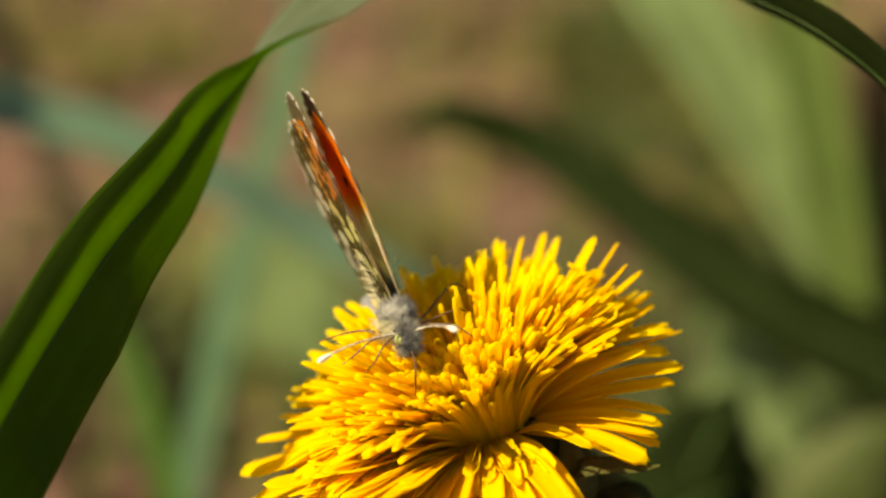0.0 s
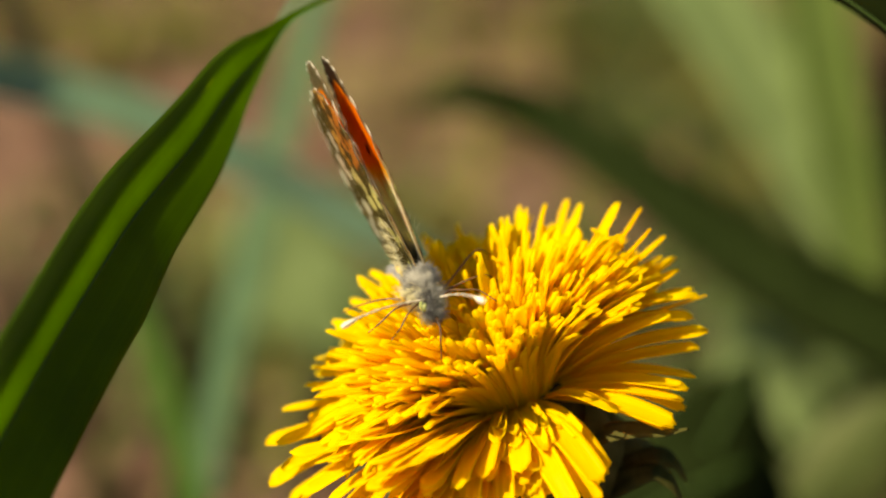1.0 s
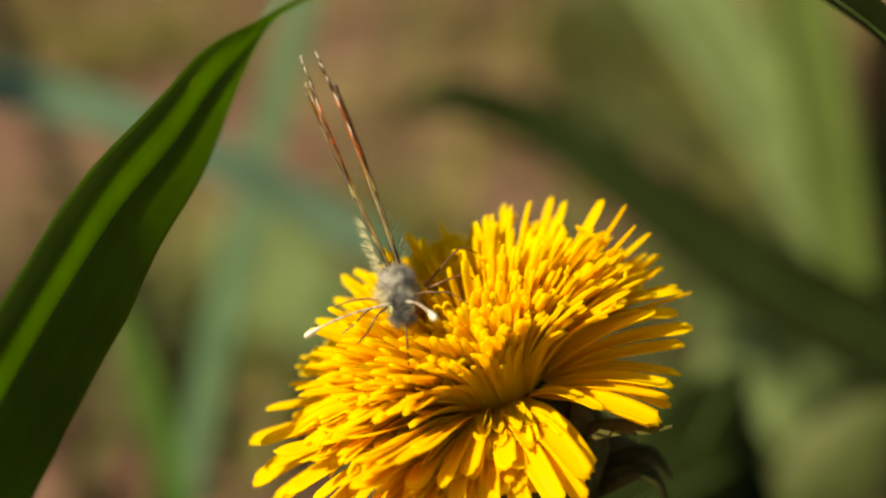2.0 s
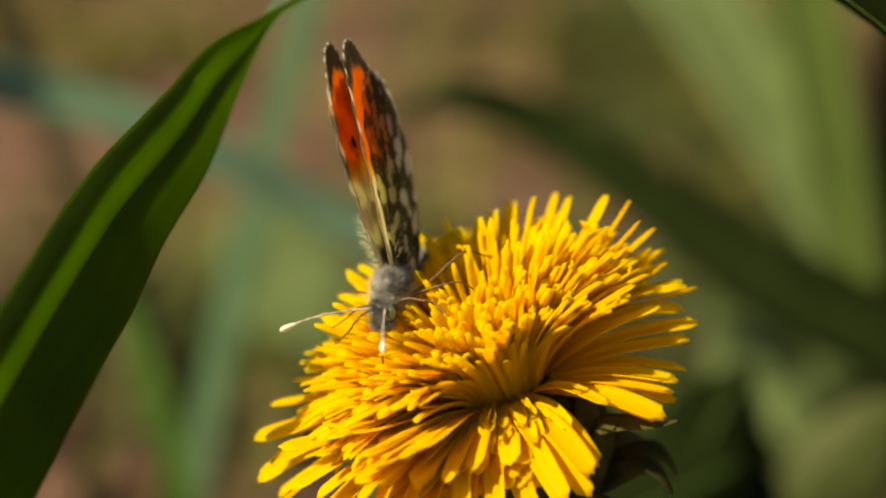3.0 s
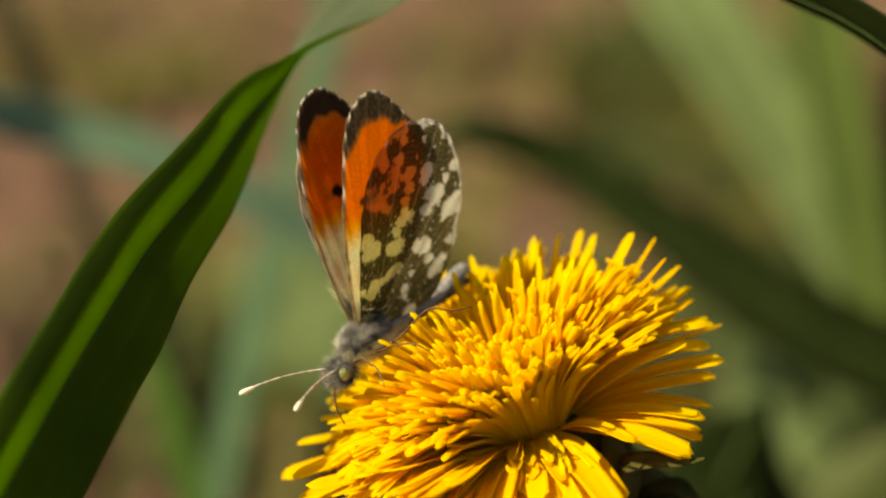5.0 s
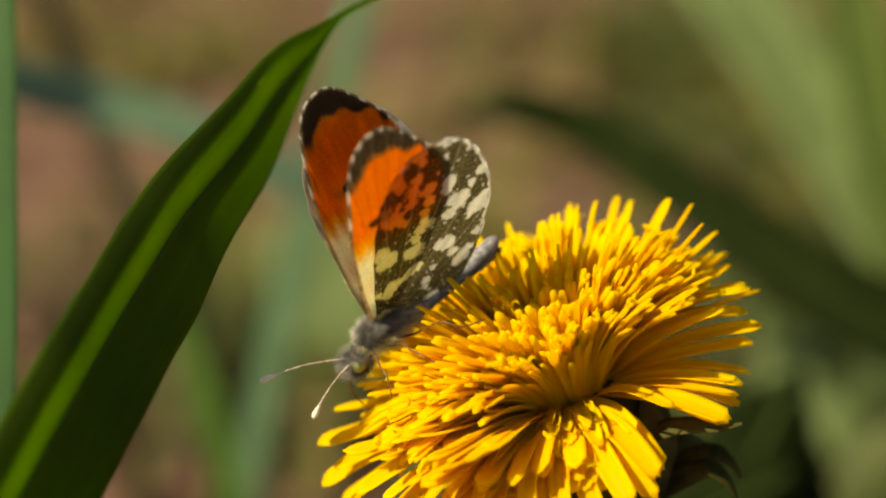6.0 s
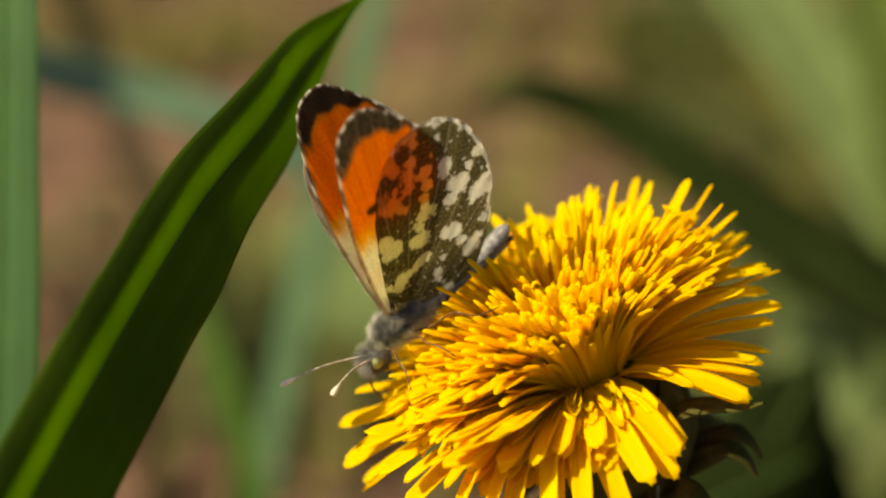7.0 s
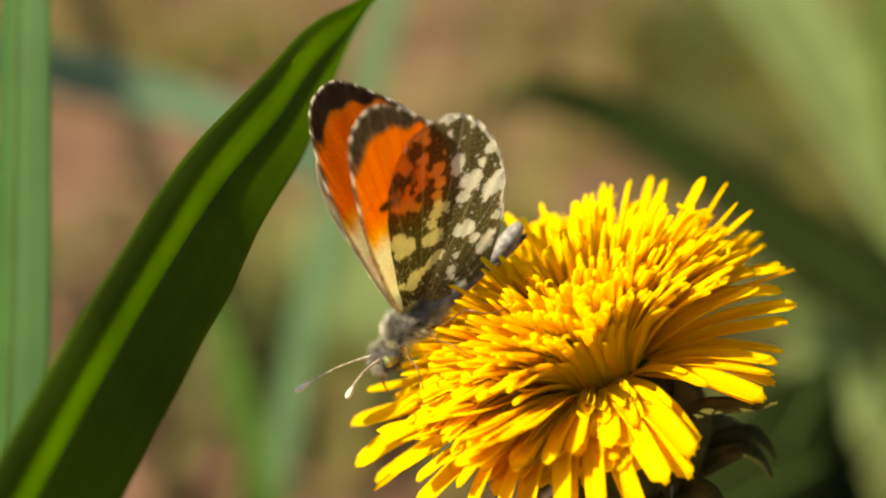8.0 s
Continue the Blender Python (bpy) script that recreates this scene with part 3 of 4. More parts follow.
def dandelion():
    rnd = random.Random(21)
    flower = tagged(new("dandelion"), "open yellow dandelion head on its stem in full sun", "flower")
    flower.matrix_basis = HEAD_POSE
    inv = HEAD_POSE.inverted()
    # receptacle and the cup of upright bracts
    verts, faces = tube([(0, 0, -0.0115), (0, 0, -0.0095), (0, 0, -0.005), (0, 0, -0.0012), (0, 0, 0.0002), (0, 0, 0.0008)], [0.0030, 0.0060, 0.0070, 0.0064, 0.0046, 0.0012], 20, 4)
    part_of("receptacle", mesh_of("receptacle", verts, faces, BRACT), flower, None, "green cup under the florets")
    verts, faces = tube([(0, 0, 0.0002), (0, 0, 0.0016), (0, 0, 0.0034), (0, 0, 0.0050), (0, 0, 0.0058)], [0.0040, 0.0037, 0.0027, 0.0015, 0.0004], 24, 4)
    part_of("floret_base", mesh_of("floret_base", verts, faces, PETAL, values=[0.25] * len(verts)), flower, None, "packed orange-yellow tubes of the florets")
    inner = blade_mesh("bract", [(0.0050, 0, -0.0118), (0.0073, 0, -0.008), (0.0077, 0, -0.004), (0.0075, 0, -0.0025), (0.0074, 0, -0.0012)],
                       [0.0020, 0.0034, 0.0037, 0.0030, 0.0008], [(0, 1, 0)] * 5, BRACT, fold=0.25, per=4, across=4)[0]
    for k in range(14):
        part_of("bract", inner, flower, pose(0, 0, 0, 0, 0, k * 360 / 14 + rnd.uniform(-5, 5)))
    for k in range(13):
        drop, big = rnd.uniform(-0.003, 0.003), rnd.uniform(0.45, 0.8)
        me = blade_mesh("bract", [(0.0050, 0, -0.0108), (0.0085, 0, -0.0098), (0.0104, 0, -0.0104 + drop * 0.4), (0.0114, 0, -0.0122 + drop * 0.6), (0.0116, 0, -0.0134 + drop * 0.8 - 0.002 * big)],
                        [0.0020, 0.0030 * big, 0.0029 * big, 0.0020 * big, 0.0004], [(0, 1, 0.1), (0, 1, 0.2), (0.2, 1, -0.2), (0, 1, 0.4), (0.3, 1, 0)], BRACT, fold=0.4, per=4, across=4, wave=0.5)[0]
        part_of("outer_bract", me, flower, pose(0, 0, 0, 0, 0, k * 360 / 13 + rnd.uniform(-8, 8)), "dark green bract bent back under the head")
    # one narrow bract stands away from the cup, under the lowest ray of the shaded side
    me = blade_mesh("bract", [(0.0066, 0, -0.0050), (0.0090, 0, -0.0040), (0.0118, 0, -0.0037), (0.0143, 0, -0.0040), (0.0168, 0, -0.0036)],
                    [0.0014, 0.0018, 0.0015, 0.0008, 0.0003], [(0, 1, 0.3)] * 5, BRACT, fold=0.5, per=4, across=4, wave=0.2)[0]
    d = way(math.sin(radians(106)) * math.cos(radians(28)), math.cos(radians(106)) * math.cos(radians(28)), math.sin(radians(28)))
    part_of("outer_bract", me, flower, pose(0, 0, 0, 0, 0, math.degrees(math.atan2(d.dot(E2), d.dot(E1)))), "narrow bract standing away from the head")
    # stem, from the ground up to the head
    low = HEAD - AXIS * 0.0112
    pts = [Vector((low.x + 0.046, low.y + 0.030, -0.01)), Vector((low.x + 0.043, low.y + 0.028, 0.03)), Vector((low.x + 0.034, low.y + 0.024, 0.07)), low - AXIS * 0.016 + Vector((0, 0, -0.004)), low]
    verts, faces = tube([inv @ q for q in pts], [0.0026, 0.0025, 0.0024, 0.0023, 0.0026], 12, 8)
    part_of("stem", mesh_of("stem", verts, faces, STEM), flower, None, "pale green hollow flower stem")

    # rays that stand out singly: lean to the right of upright, rise towards the open side (degrees), length, width (mm)
    rays = ((12, -12, 17.0, 1.0), (18, -8, 16.8, 1.2), (25, 2, 17.6, 1.1), (33, 4, 18.2, 1.2), (35, 12, 17.4, 1.1), (42, 2, 18.4, 1.3), (50, -4, 18.8, 1.7), (47, -14, 18.0, 1.4), (53, 8, 17.8, 1.3), (63, -2, 18.2, 1.2), (59, 24, 15.6, 1.3),
            (73, 8, 17.2, 1.7), (70, -12, 17.0, 1.6), (80, 12, 16.0, 1.9), (88, 6, 15.4, 2.0), (91, 20, 15.2, 1.9), (97, 26, 15.0, 1.7), (105, 31, 15.4, 2.4), (99, 10, 14.8, 2.1), (110, 24, 14.8, 2.3),
            (138, 46, 15.2, 2.3), (131, 38, 14.0, 2.0), (155, 46, 16.0, 2.1), (146, 38, 15.6, 1.8), (166, 36, 17.0, 1.9), (176, 46, 16.6, 1.9), (187, 40, 17.2, 1.9), (196, 46, 16.6, 2.0), (204, 36, 18.0, 2.2), (213, 42, 17.0, 2.0), (222, 34, 18.4, 2.2), (231, 38, 17.0, 1.9), (234, 26, 19.0, 2.1),
            (241, 30, 18.0, 1.8), (243, 14, 20.4, 2.0), (247, 22, 19.2, 1.8), (250, 2, 20.6, 2.0), (255, 14, 19.4, 1.7), (258, -2, 20.2, 1.9), (262, 8, 19.0, 1.6), (240, -4, 20.0, 2.0), (268, -4, 18.2, 1.5),
            (150, 62, 8.5, 1.5), (190, 60, 8.0, 1.4), (170, 66, 7.0, 1.3), (118, 52, 8.5, 1.4), (215, 58, 9.5, 1.4), (100, 46, 10.0, 1.3), (232, 52, 11.5, 1.3))
    for i, (lean, rise, length, width) in enumerate(rays):
        d = way(math.sin(radians(lean)) * math.cos(radians(rise)), math.cos(radians(lean)) * math.cos(radians(rise)), math.sin(radians(rise)))
        theta, turn = math.degrees(d.angle(AXIS)), math.degrees(math.atan2(d.dot(E2), d.dot(E1)))
        droop = theta > 78 and rise > 32
        length -= 0.8 * (lean < 55) + (2.3 if lean < 180 else 1.2) * step(theta, 50, 80) * step(length, 12, 14)
        me = floret_mesh(length / 1000, width / 1000, theta, 0.0034, 300 + i, (0.76, 1.14) if droop else (0.84, 1.1), 0.05 if droop and length > 12 else -0.08, rows=14, cols=6, cup=0.26, stray=0.8)
        part_of("ray_floret", me, flower, pose(0, 0, 0, 0, 0, turn))
    # florets that drape over the rim on the open side, towards the light
    for i in range(130):
        lean, rise = rnd.uniform(160, 264), rnd.uniform(14, 64)
        far = step(lean, 190, 260)
        if rise < 40 - 18 * far:
            rise += 18
        length = (8.5 + 6.5 * far) * rnd.uniform(0.75, 1.25)
        d = way(math.sin(radians(lean)) * math.cos(radians(rise)), math.cos(radians(lean)) * math.cos(radians(rise)), math.sin(radians(rise)))
        me = floret_mesh(length / 1000, rnd.uniform(1.4, 2.2) / 1000, math.degrees(d.angle(AXIS)), 0.0036, 2500 + i, (0.86, 1.08), rnd.uniform(-0.8, 0.1), cup=0.12, stray=0.6)
        part_of("ray_floret", me, flower, pose(0, 0, 0, 0, 0, math.degrees(math.atan2(d.dot(E2), d.dot(E1)))))
    # those that fill the slope on the sunny side of the parting
    for i in range(64):
        lean, rise = rnd.uniform(226, 338), rnd.uniform(24, 56)
        length = rnd.uniform(8.0, 12.5) * (1.1 - 0.25 * step(rise, 30, 56))
        d = way(math.sin(radians(lean)) * math.cos(radians(rise)), math.cos(radians(lean)) * math.cos(radians(rise)), math.sin(radians(rise)))
        me = floret_mesh(length / 1000, rnd.uniform(0.85, 1.2) / 1000, math.degrees(d.angle(AXIS)), rnd.uniform(0.0022, 0.0036), 2800 + i, (0.84, 1.1), rnd.uniform(-0.6, 0.2), cup=0.2, stray=0.7)
        part_of("ray_floret", me, flower, pose(0, 0, 0, 0, 0, math.degrees(math.atan2(d.dot(E2), d.dot(E1)))))

    # florets too deep in the crowd to be told apart are gathered in one mesh
    verts, faces, uv, along = [], [], [], []

    def gather(me, m, rows, cols, far):
        base = len(verts)
        verts.extend(m @ v.co for v in me.vertices)
        faces.extend(tuple(base + i for i in p.vertices) for p in me.polygons)
        along.extend(far * a.value for a in me.attributes["along"].data)
        uv.extend((i % (cols + 1) / cols, i // (cols + 1) % (rows + 1) / rows) for i in range(len(me.vertices)))

    # short florets that fill the parting
    for i in range(64):
        lean, rise = rnd.uniform(110, 236), rnd.uniform(50, 76)
        length = rnd.uniform(5.0, 8.0) * (1.15 - 0.3 * step(rise, 50, 76))
        d = way(math.sin(radians(lean)) * math.cos(radians(rise)), math.cos(radians(lean)) * math.cos(radians(rise)), math.sin(radians(rise)))
        me = floret_mesh(length / 1000, rnd.uniform(1.0, 1.5) / 1000, math.degrees(d.angle(AXIS)), rnd.uniform(0.0026, 0.0037), 3100 + i, (0.8, 1.15), rnd.uniform(-0.7, 0.3), rows=8, cols=3, cup=0.45)
        gather(me, Matrix.Rotation(math.atan2(d.dot(E2), d.dot(E1)), 4, 'Z'), 8, 3, 1.0)
        bpy.data.meshes.remove(me)
    # the whorls, from the middle outwards: count, spread, reach against the longest, width, root (mm)
    whorls = ((10, 5, 0.94, 0.72, 0.7), (18, 12, 0.95, 0.78, 1.4), (26, 20, 0.96, 0.84, 2.0), (34, 30, 0.96, 0.9, 2.6), (40, 41, 0.95, 0.95, 3.1), (44, 53, 0.93, 1.0, 3.4), (44, 65, 0.91, 1.05, 3.6), (40, 77, 0.88, 1.2, 3.7), (24, 88, 0.88, 1.5, 3.8))
    for w, (count, theta, reach, width, root) in enumerate(whorls):
        full = 14.1 + 0.036 * theta
        kinds = {}
        for k in range(count):
            spin = (k + rnd.uniform(-0.35, 0.35)) * 360 / count + w * 17
            d = (spin + 180) % 360 - 180
            if w > 5 and 40 < d < 130 and rnd.random() < 0.45:
                continue
            key = steep(spin) if w > 1 else 1.0, rnd.randrange(8)
            if key not in kinds:
                kinds[key] = floret_mesh(full * reach * (0.66 + 0.34 * key[0]) * rnd.uniform(0.86, 1.06) / 1000, width * rnd.uniform(0.85, 1.15) / 1000, max(2.0, theta * key[0] + rnd.uniform(-6, 6 + 5 * (key[0] < 0.7))), root / 1000, 40 * w + len(kinds),
                                         curl=rnd.uniform(-0.7, 0.4), cup=0.5 if w < 6 else 0.35)
            m = pose(0, 0, 0, rnd.uniform(-4, 4), rnd.uniform(-4, 4), parted(spin, theta))
            if abs(d) > 80:
                gather(kinds[key], m, 11, 5, 1.0)
            else:
                part_of("ray_floret", kinds[key], flower, m)
    # the crowd of shorter florets between them
    for k in range(1250):
        theta = 6 + 78 * rnd.random() ** 0.62
        spin = rnd.uniform(0, 360)
        turn = parted(spin, theta)
        root = 3.7 * (1 - max(0.0, 1 - theta / 84) ** 1.7)
        near = steep(spin)
        loose = 0.3 * rnd.random() ** 2 * (1 - near)
        theta *= near + loose
        me = floret_mesh((14.0 + theta * 0.03) / 1000 * rnd.uniform(0.6, 0.95) * (0.7 + 0.3 * near), rnd.uniform(0.75, 1.05) / 1000, theta, root / 1000, 900 + k, curl=rnd.uniform(-0.5, 0.4), rows=8, cols=3, cup=0.5)
        gather(me, Matrix.Rotation(radians(turn), 4, 'Z'), 8, 3, 0.9)
        bpy.data.meshes.remove(me)
    tagged(part_of("floret_crowd", mesh_of("floret_crowd", verts, faces, PETAL, uv, values=along), flower, None, "short orange-yellow florets crowded in the middle"), kind="stuff")
    styles = [(style_mesh((13.4 + th * 0.03) / 1000 * rnd.uniform(0.82, 0.95), th, 3.7 * (1 - (1 - th / 84) ** 1.7) / 1000, i), th) for i, th in enumerate((8, 16, 24, 32, 40, 48, 56, 64))]
    for k in range(36):
        me, th = styles[min(7, int(8 * math.sqrt(rnd.random())))]
        part_of("style", me, flower, pose(0, 0, 0, rnd.uniform(-4, 4), rnd.uniform(-4, 4), parted(rnd.uniform(0, 360), th)))
    return flower


flower = dandelion()

# ---------------------------------------------------------------- the butterfly
FORE = [(0.5, 0.0), (0.5, 4.0), (0.2, 8.2), (-0.5, 12.0), (-1.3, 15.0), (-2.0, 16.9), (-2.8, 18.2), (-3.8, 19.0), (-5.0, 19.3), (-6.0, 19.1), (-6.8, 18.4), (-7.6, 17.4), (-8.6, 15.9), (-9.4, 14.4), (-9.8, 12.4), (-8.3, 8.5), (-5.0, 4.0), (-1.6, 0.2)]
HIND = [(0.0, -0.2), (-0.6, 3.3), (-1.3, 6.2), (-2.1, 8.9), (-3.2, 11.2), (-4.7, 13.2), (-6.6, 14.5), (-8.5, 15.0), (-10.0, 14.8), (-11.2, 14.3), (-12.1, 13.5), (-12.8, 12.4), (-13.3, 10.8), (-13.5, 8.6), (-13.2, 6.2), (-12.3, 4.0), (-11.0, 1.6), (-8.8, -1.0), (-6.0, -2.4), (-3.2, -2.9), (-1.0, -1.9)]
# the light cells of the hindwing's underside, the third list painting light through the forewing, and the dark blots
# among them: x, z, radius (mm)
CREAM = [(-2.2, 6.8, 0.70), (-2.7, 5.8, 0.75), (-1.9, 5.6, 0.48), (-5.2, 4.9, 0.65), (-4.6, 5.0, 0.59), (-5.6, 5.0, 0.43), (-6.1, 6.9, 0.48), (-5.5, 6.2, 0.43), (-7.0, 7.0, 0.43), (-6.7, 7.6, 0.38), (-4.9, 3.0, 0.43), (-4.2, 2.8, 0.38),
         (-3.7, 2.6, 0.27), (-2.2, 2.5, 0.59), (-1.6, 2.0, 0.48), (-0.8, 2.5, 0.32), (-3.0, 2.5, 0.32), (-0.8, -0.3, 0.65), (-0.2, -0.4, 0.43)]
WHITE = [(-9.8, 10.1, 0.65), (-9.3, 9.4, 0.43), (-9.7, 7.9, 0.65), (-9.8, 6.8, 0.65), (-9.0, 6.7, 0.54), (-10.6, 7.7, 0.65), (-8.6, 6.7, 0.38), (-11.4, 5.7, 0.86), (-12.3, 6.1, 0.65), (-10.7, 5.3, 0.54), (-12.5, 5.1, 0.54), (-8.0, 3.6, 0.81),
         (-7.4, 3.8, 0.65), (-8.3, 2.2, 0.48), (-9.2, 1.1, 0.70), (-8.4, 0.7, 0.54), (-9.8, 1.5, 0.48), (-5.3, 0.6, 0.43), (-5.1, 0.0, 0.32), (-6.2, 1.8, 0.27), (-5.4, -1.6, 0.59), (-4.7, -1.9, 0.48), (-10.9, 2.8, 0.43), (-10.3, 12.9, 0.32),
         (-12.4, 12.3, 0.32), (-12.7, 9.2, 0.48), (-11.6, 8.5, 0.43), (-10.5, 14.2, 0.38), (-11.6, 13.8, 0.32)]
GLOW_THROUGH = [(-8.0, 10.7, 0.59), (-7.6, 9.5, 0.54), (-6.9, 8.5, 0.43), (-7.3, 10.5, 0.43), (-6.4, 11.4, 0.70), (-5.2, 10.4, 0.65), (-4.9, 8.9, 0.59), (-3.9, 9.7, 0.75), (-3.3, 10.0, 0.48), (-4.6, 9.9, 0.59), (-7.2, 12.3, 0.54), (-8.0, 13.7, 0.48),
         (-7.6, 14.7, 0.54), (-8.5, 14.3, 0.38), (-5.5, 12.6, 0.65), (-5.6, 13.6, 0.65), (-5.0, 13.1, 0.65), (-6.5, 14.2, 0.54), (-6.1, 10.3, 0.59), (-3.8, 11.0, 0.48)]
BLOT = [(-7.0, 13.5, 0.70), (-6.6, 13.6, 0.43), (-9.3, 13.8, 0.75), (-8.9, 12.6, 0.59), (-8.1, 11.8, 0.38), (-4.5, 12.1, 0.59), (-3.9, 11.6, 0.43), (-5.9, 11.8, 0.22), (-5.6, 10.8, 0.27), (-5.1, 10.2, 0.22), (-7.3, 11.2, 0.27), (-7.0, 10.1, 0.27),
        (-6.5, 9.6, 0.32), (-5.8, 9.4, 0.38), (-5.4, 9.2, 0.32), (-11.2, 12.7, 0.75), (-10.9, 11.7, 0.65), (-10.3, 11.5, 0.38), (-12.1, 10.5, 0.70), (-11.8, 9.6, 0.48), (-12.4, 7.8, 0.65), (-9.9, 6.4, 0.32), (-10.0, 5.6, 0.48), (-10.9, 4.3, 0.48),
        (-10.3, 2.2, 0.38)]


def blend(a, b, f):
    f = min(1.0, max(0.0, f))
    return tuple(p + (q - p) * f for p, q in zip(a, b))


def fringe_of(s, e, colour, light, dark, dashes):
    """Chequered fringe: s runs along the margin, e is the depth inside it in mm."""
    if e > 0.26:
        return colour
    c = blend(dark, light, step(math.sin(s * dashes + 2.6 * noise.noise((s * 40, 0, 0))), -0.2, 0.5))
    return blend(c, colour, step(e, 0.12, 0.26))


def fore_upper(x, h, e, s):
    j = noise.noise((x * 1.1, h * 0.5, 1.0)) * 0.5 + noise.noise((x * 4, h * 1.5, 2.0)) * 0.25
    white, orange, deep = (0.90, 0.86, 0.70), (0.95, 0.27, 0.008), (0.86, 0.15, 0.005)
    c = blend(white, blend((0.93, 0.50, 0.02), orange, step(h + j, 8.4, 9.6)), step(h + j, 7.0, 8.6))
    c = blend(c, deep, 0.35 * step(noise.noise((x * 2.6, h * 0.35, 5.0)), 0.0, 0.5))
    c = blend(c, (0.10, 0.10, 0.11), 0.9 * step(-(h + 1.5 * j), -2.8, -0.8))
    ray = math.sin(math.atan2(x + 0.8, h + 3.0) * 52)
    depth = 2.2 * step(h, 14.6, 18.0) * step(-x, 1.0, 3.6) + 0.25 + 0.40 * ray + 0.5 * j
    if h > 12:
        c = blend((0.050, 0.025, 0.014), c, step(e, depth - 0.3, depth + 0.4))
    c = blend((0.02, 0.012, 0.01), c, step(math.hypot((x + 3.6) * 0.9, h - 10.6) + 0.25 * j, 0.42, 0.62))
    if x > -2.5 - 0.02 * h and e < 0.35 and h < 17:
        c = blend((0.42, 0.36, 0.22), c, step(e, 0.12, 0.35))
    return fringe_of(s, e, c, (0.85, 0.82, 0.72), (0.20, 0.15, 0.09), 120) if h > 11 else c, 0.35


def fore_under(x, h, e, s):
    j = noise.noise((x * 1.1, h * 0.5, 11.0)) * 0.5 + noise.noise((x * 4, h * 1.5, 12.0)) * 0.25
    c = blend((0.86, 0.88, 0.50), blend((0.96, 0.60, 0.03), (0.96, 0.38, 0.012), step(h + j, 8.6, 10.5)), step(h + j, 6.4, 8.8))
    ray = math.atan2(x + 0.8, h + 3.0) * 52
    c = blend(c, (0.84, 0.16, 0.005), 0.45 * step(math.cos(ray * 2), 0.7, 1.0) * step(h, 9, 11))
    depth = 2.3 * step(h, 14.0, 17.6) + 0.2 + 0.3 * math.sin(ray) + 0.9 * j
    if h > 12:
        olive = blend((0.16, 0.135, 0.065), (0.29, 0.24, 0.13), step(noise.noise((x * 3, h * 3, 9.0)), -0.1, 0.35))
        olive = blend(olive, (0.40, 0.34, 0.19), 0.7 * step(math.cos(ray * 2), 0.86, 1.0))
        c = blend(olive, c, step(e, depth - 0.4, depth + 0.4))
    c = blend((0.02, 0.012, 0.01), c, step(math.hypot((x + 2.6) * 0.8, h - 10.5) + 0.3 * j, 0.30, 0.5))
    if x > -1.2 and e < 0.45 and h < 14:
        c = blend(blend((0.30, 0.20, 0.10), (0.55, 0.40, 0.20), step(noise.noise((x, h * 2, 3)), -0.3, 0.3)), c, step(e, 0.15, 0.45))
    return fringe_of(s, e, c, (0.85, 0.82, 0.72), (0.30, 0.25, 0.16), 120) if h > 11 else c, 0.35


def hind_under(x, h, e, s):
    r1 = noise.noise((x * 1.6, h * 1.6, 21.0)) * 0.5 + noise.noise((x * 3.6, h * 3.6, 22.0)) * 0.55 + noise.noise((x * 7, h * 7, 23.0)) * 0.35
    c, w, a, q = (max(r - math.hypot(x - u, h - v) for u, v, r in cells) for cells in (CREAM, WHITE, GLOW_THROUGH, BLOT))
    rim = 0.42 - e if x < -9.0 and h > 3 else -1.0
    f = min(max(c, w - 0.07, a - 0.06, rim - 0.1) + 0.34 * r1 + 0.10, -(q + 0.06 + 0.34 * r1))
    # the odd light fleck in the dark scaling
    f = max(f, 0.4 * (noise.noise((x * 2.6, h * 2.6, 41.0)) - 0.55))
    light = (0.74, 0.77, 0.64) if max(w, rim) > max(a, c) else (0.80, 0.80, 0.36)
    # orange of sunlight coming through the forewing, painted onto these cells
    light = blend(light, blend((0.60, 0.26, 0.030), (0.70, 0.44, 0.09), step(-x, 6.0, 7.8)), step(a - max(c, w), -0.3, 0.1))
    dark = blend((0.070, 0.060, 0.016), (0.18, 0.150, 0.05), step(noise.noise((x * 5, h * 5, 30.0)) + 0.5 * noise.noise((x * 11, h * 11, 31.0)), -0.15, 0.45))
    # the same glow painted, browner, into the dark scales between
    dark = blend(dark, (0.16, 0.065, 0.012), 0.5 * step(a, -0.8, 0.0))
    k = step(-f, -0.04, 0.04)
    c = blend(light, dark, k)
    ray = math.atan2(x + 1.0, h + 1.5) * 30
    c = blend(c, (0.55, 0.50, 0.30), 0.3 * step(math.cos(ray), 0.96, 1.0))
    return fringe_of(s, e, c, (0.85, 0.83, 0.76), (0.26, 0.23, 0.15), 95) if h > 2 and x < -6 else c, 1.0 - 0.93 * k


def hind_upper(x, h, e, s):
    c, clear = hind_under(x, h, e, s)
    c = blend((0.78, 0.75, 0.66), c, 0.22)
    c = blend(c, (0.12, 0.12, 0.12), 0.8 * step(-(h + noise.noise((x, h, 4.0))), -2.6, 0.0))
    return c, clear * 0.8


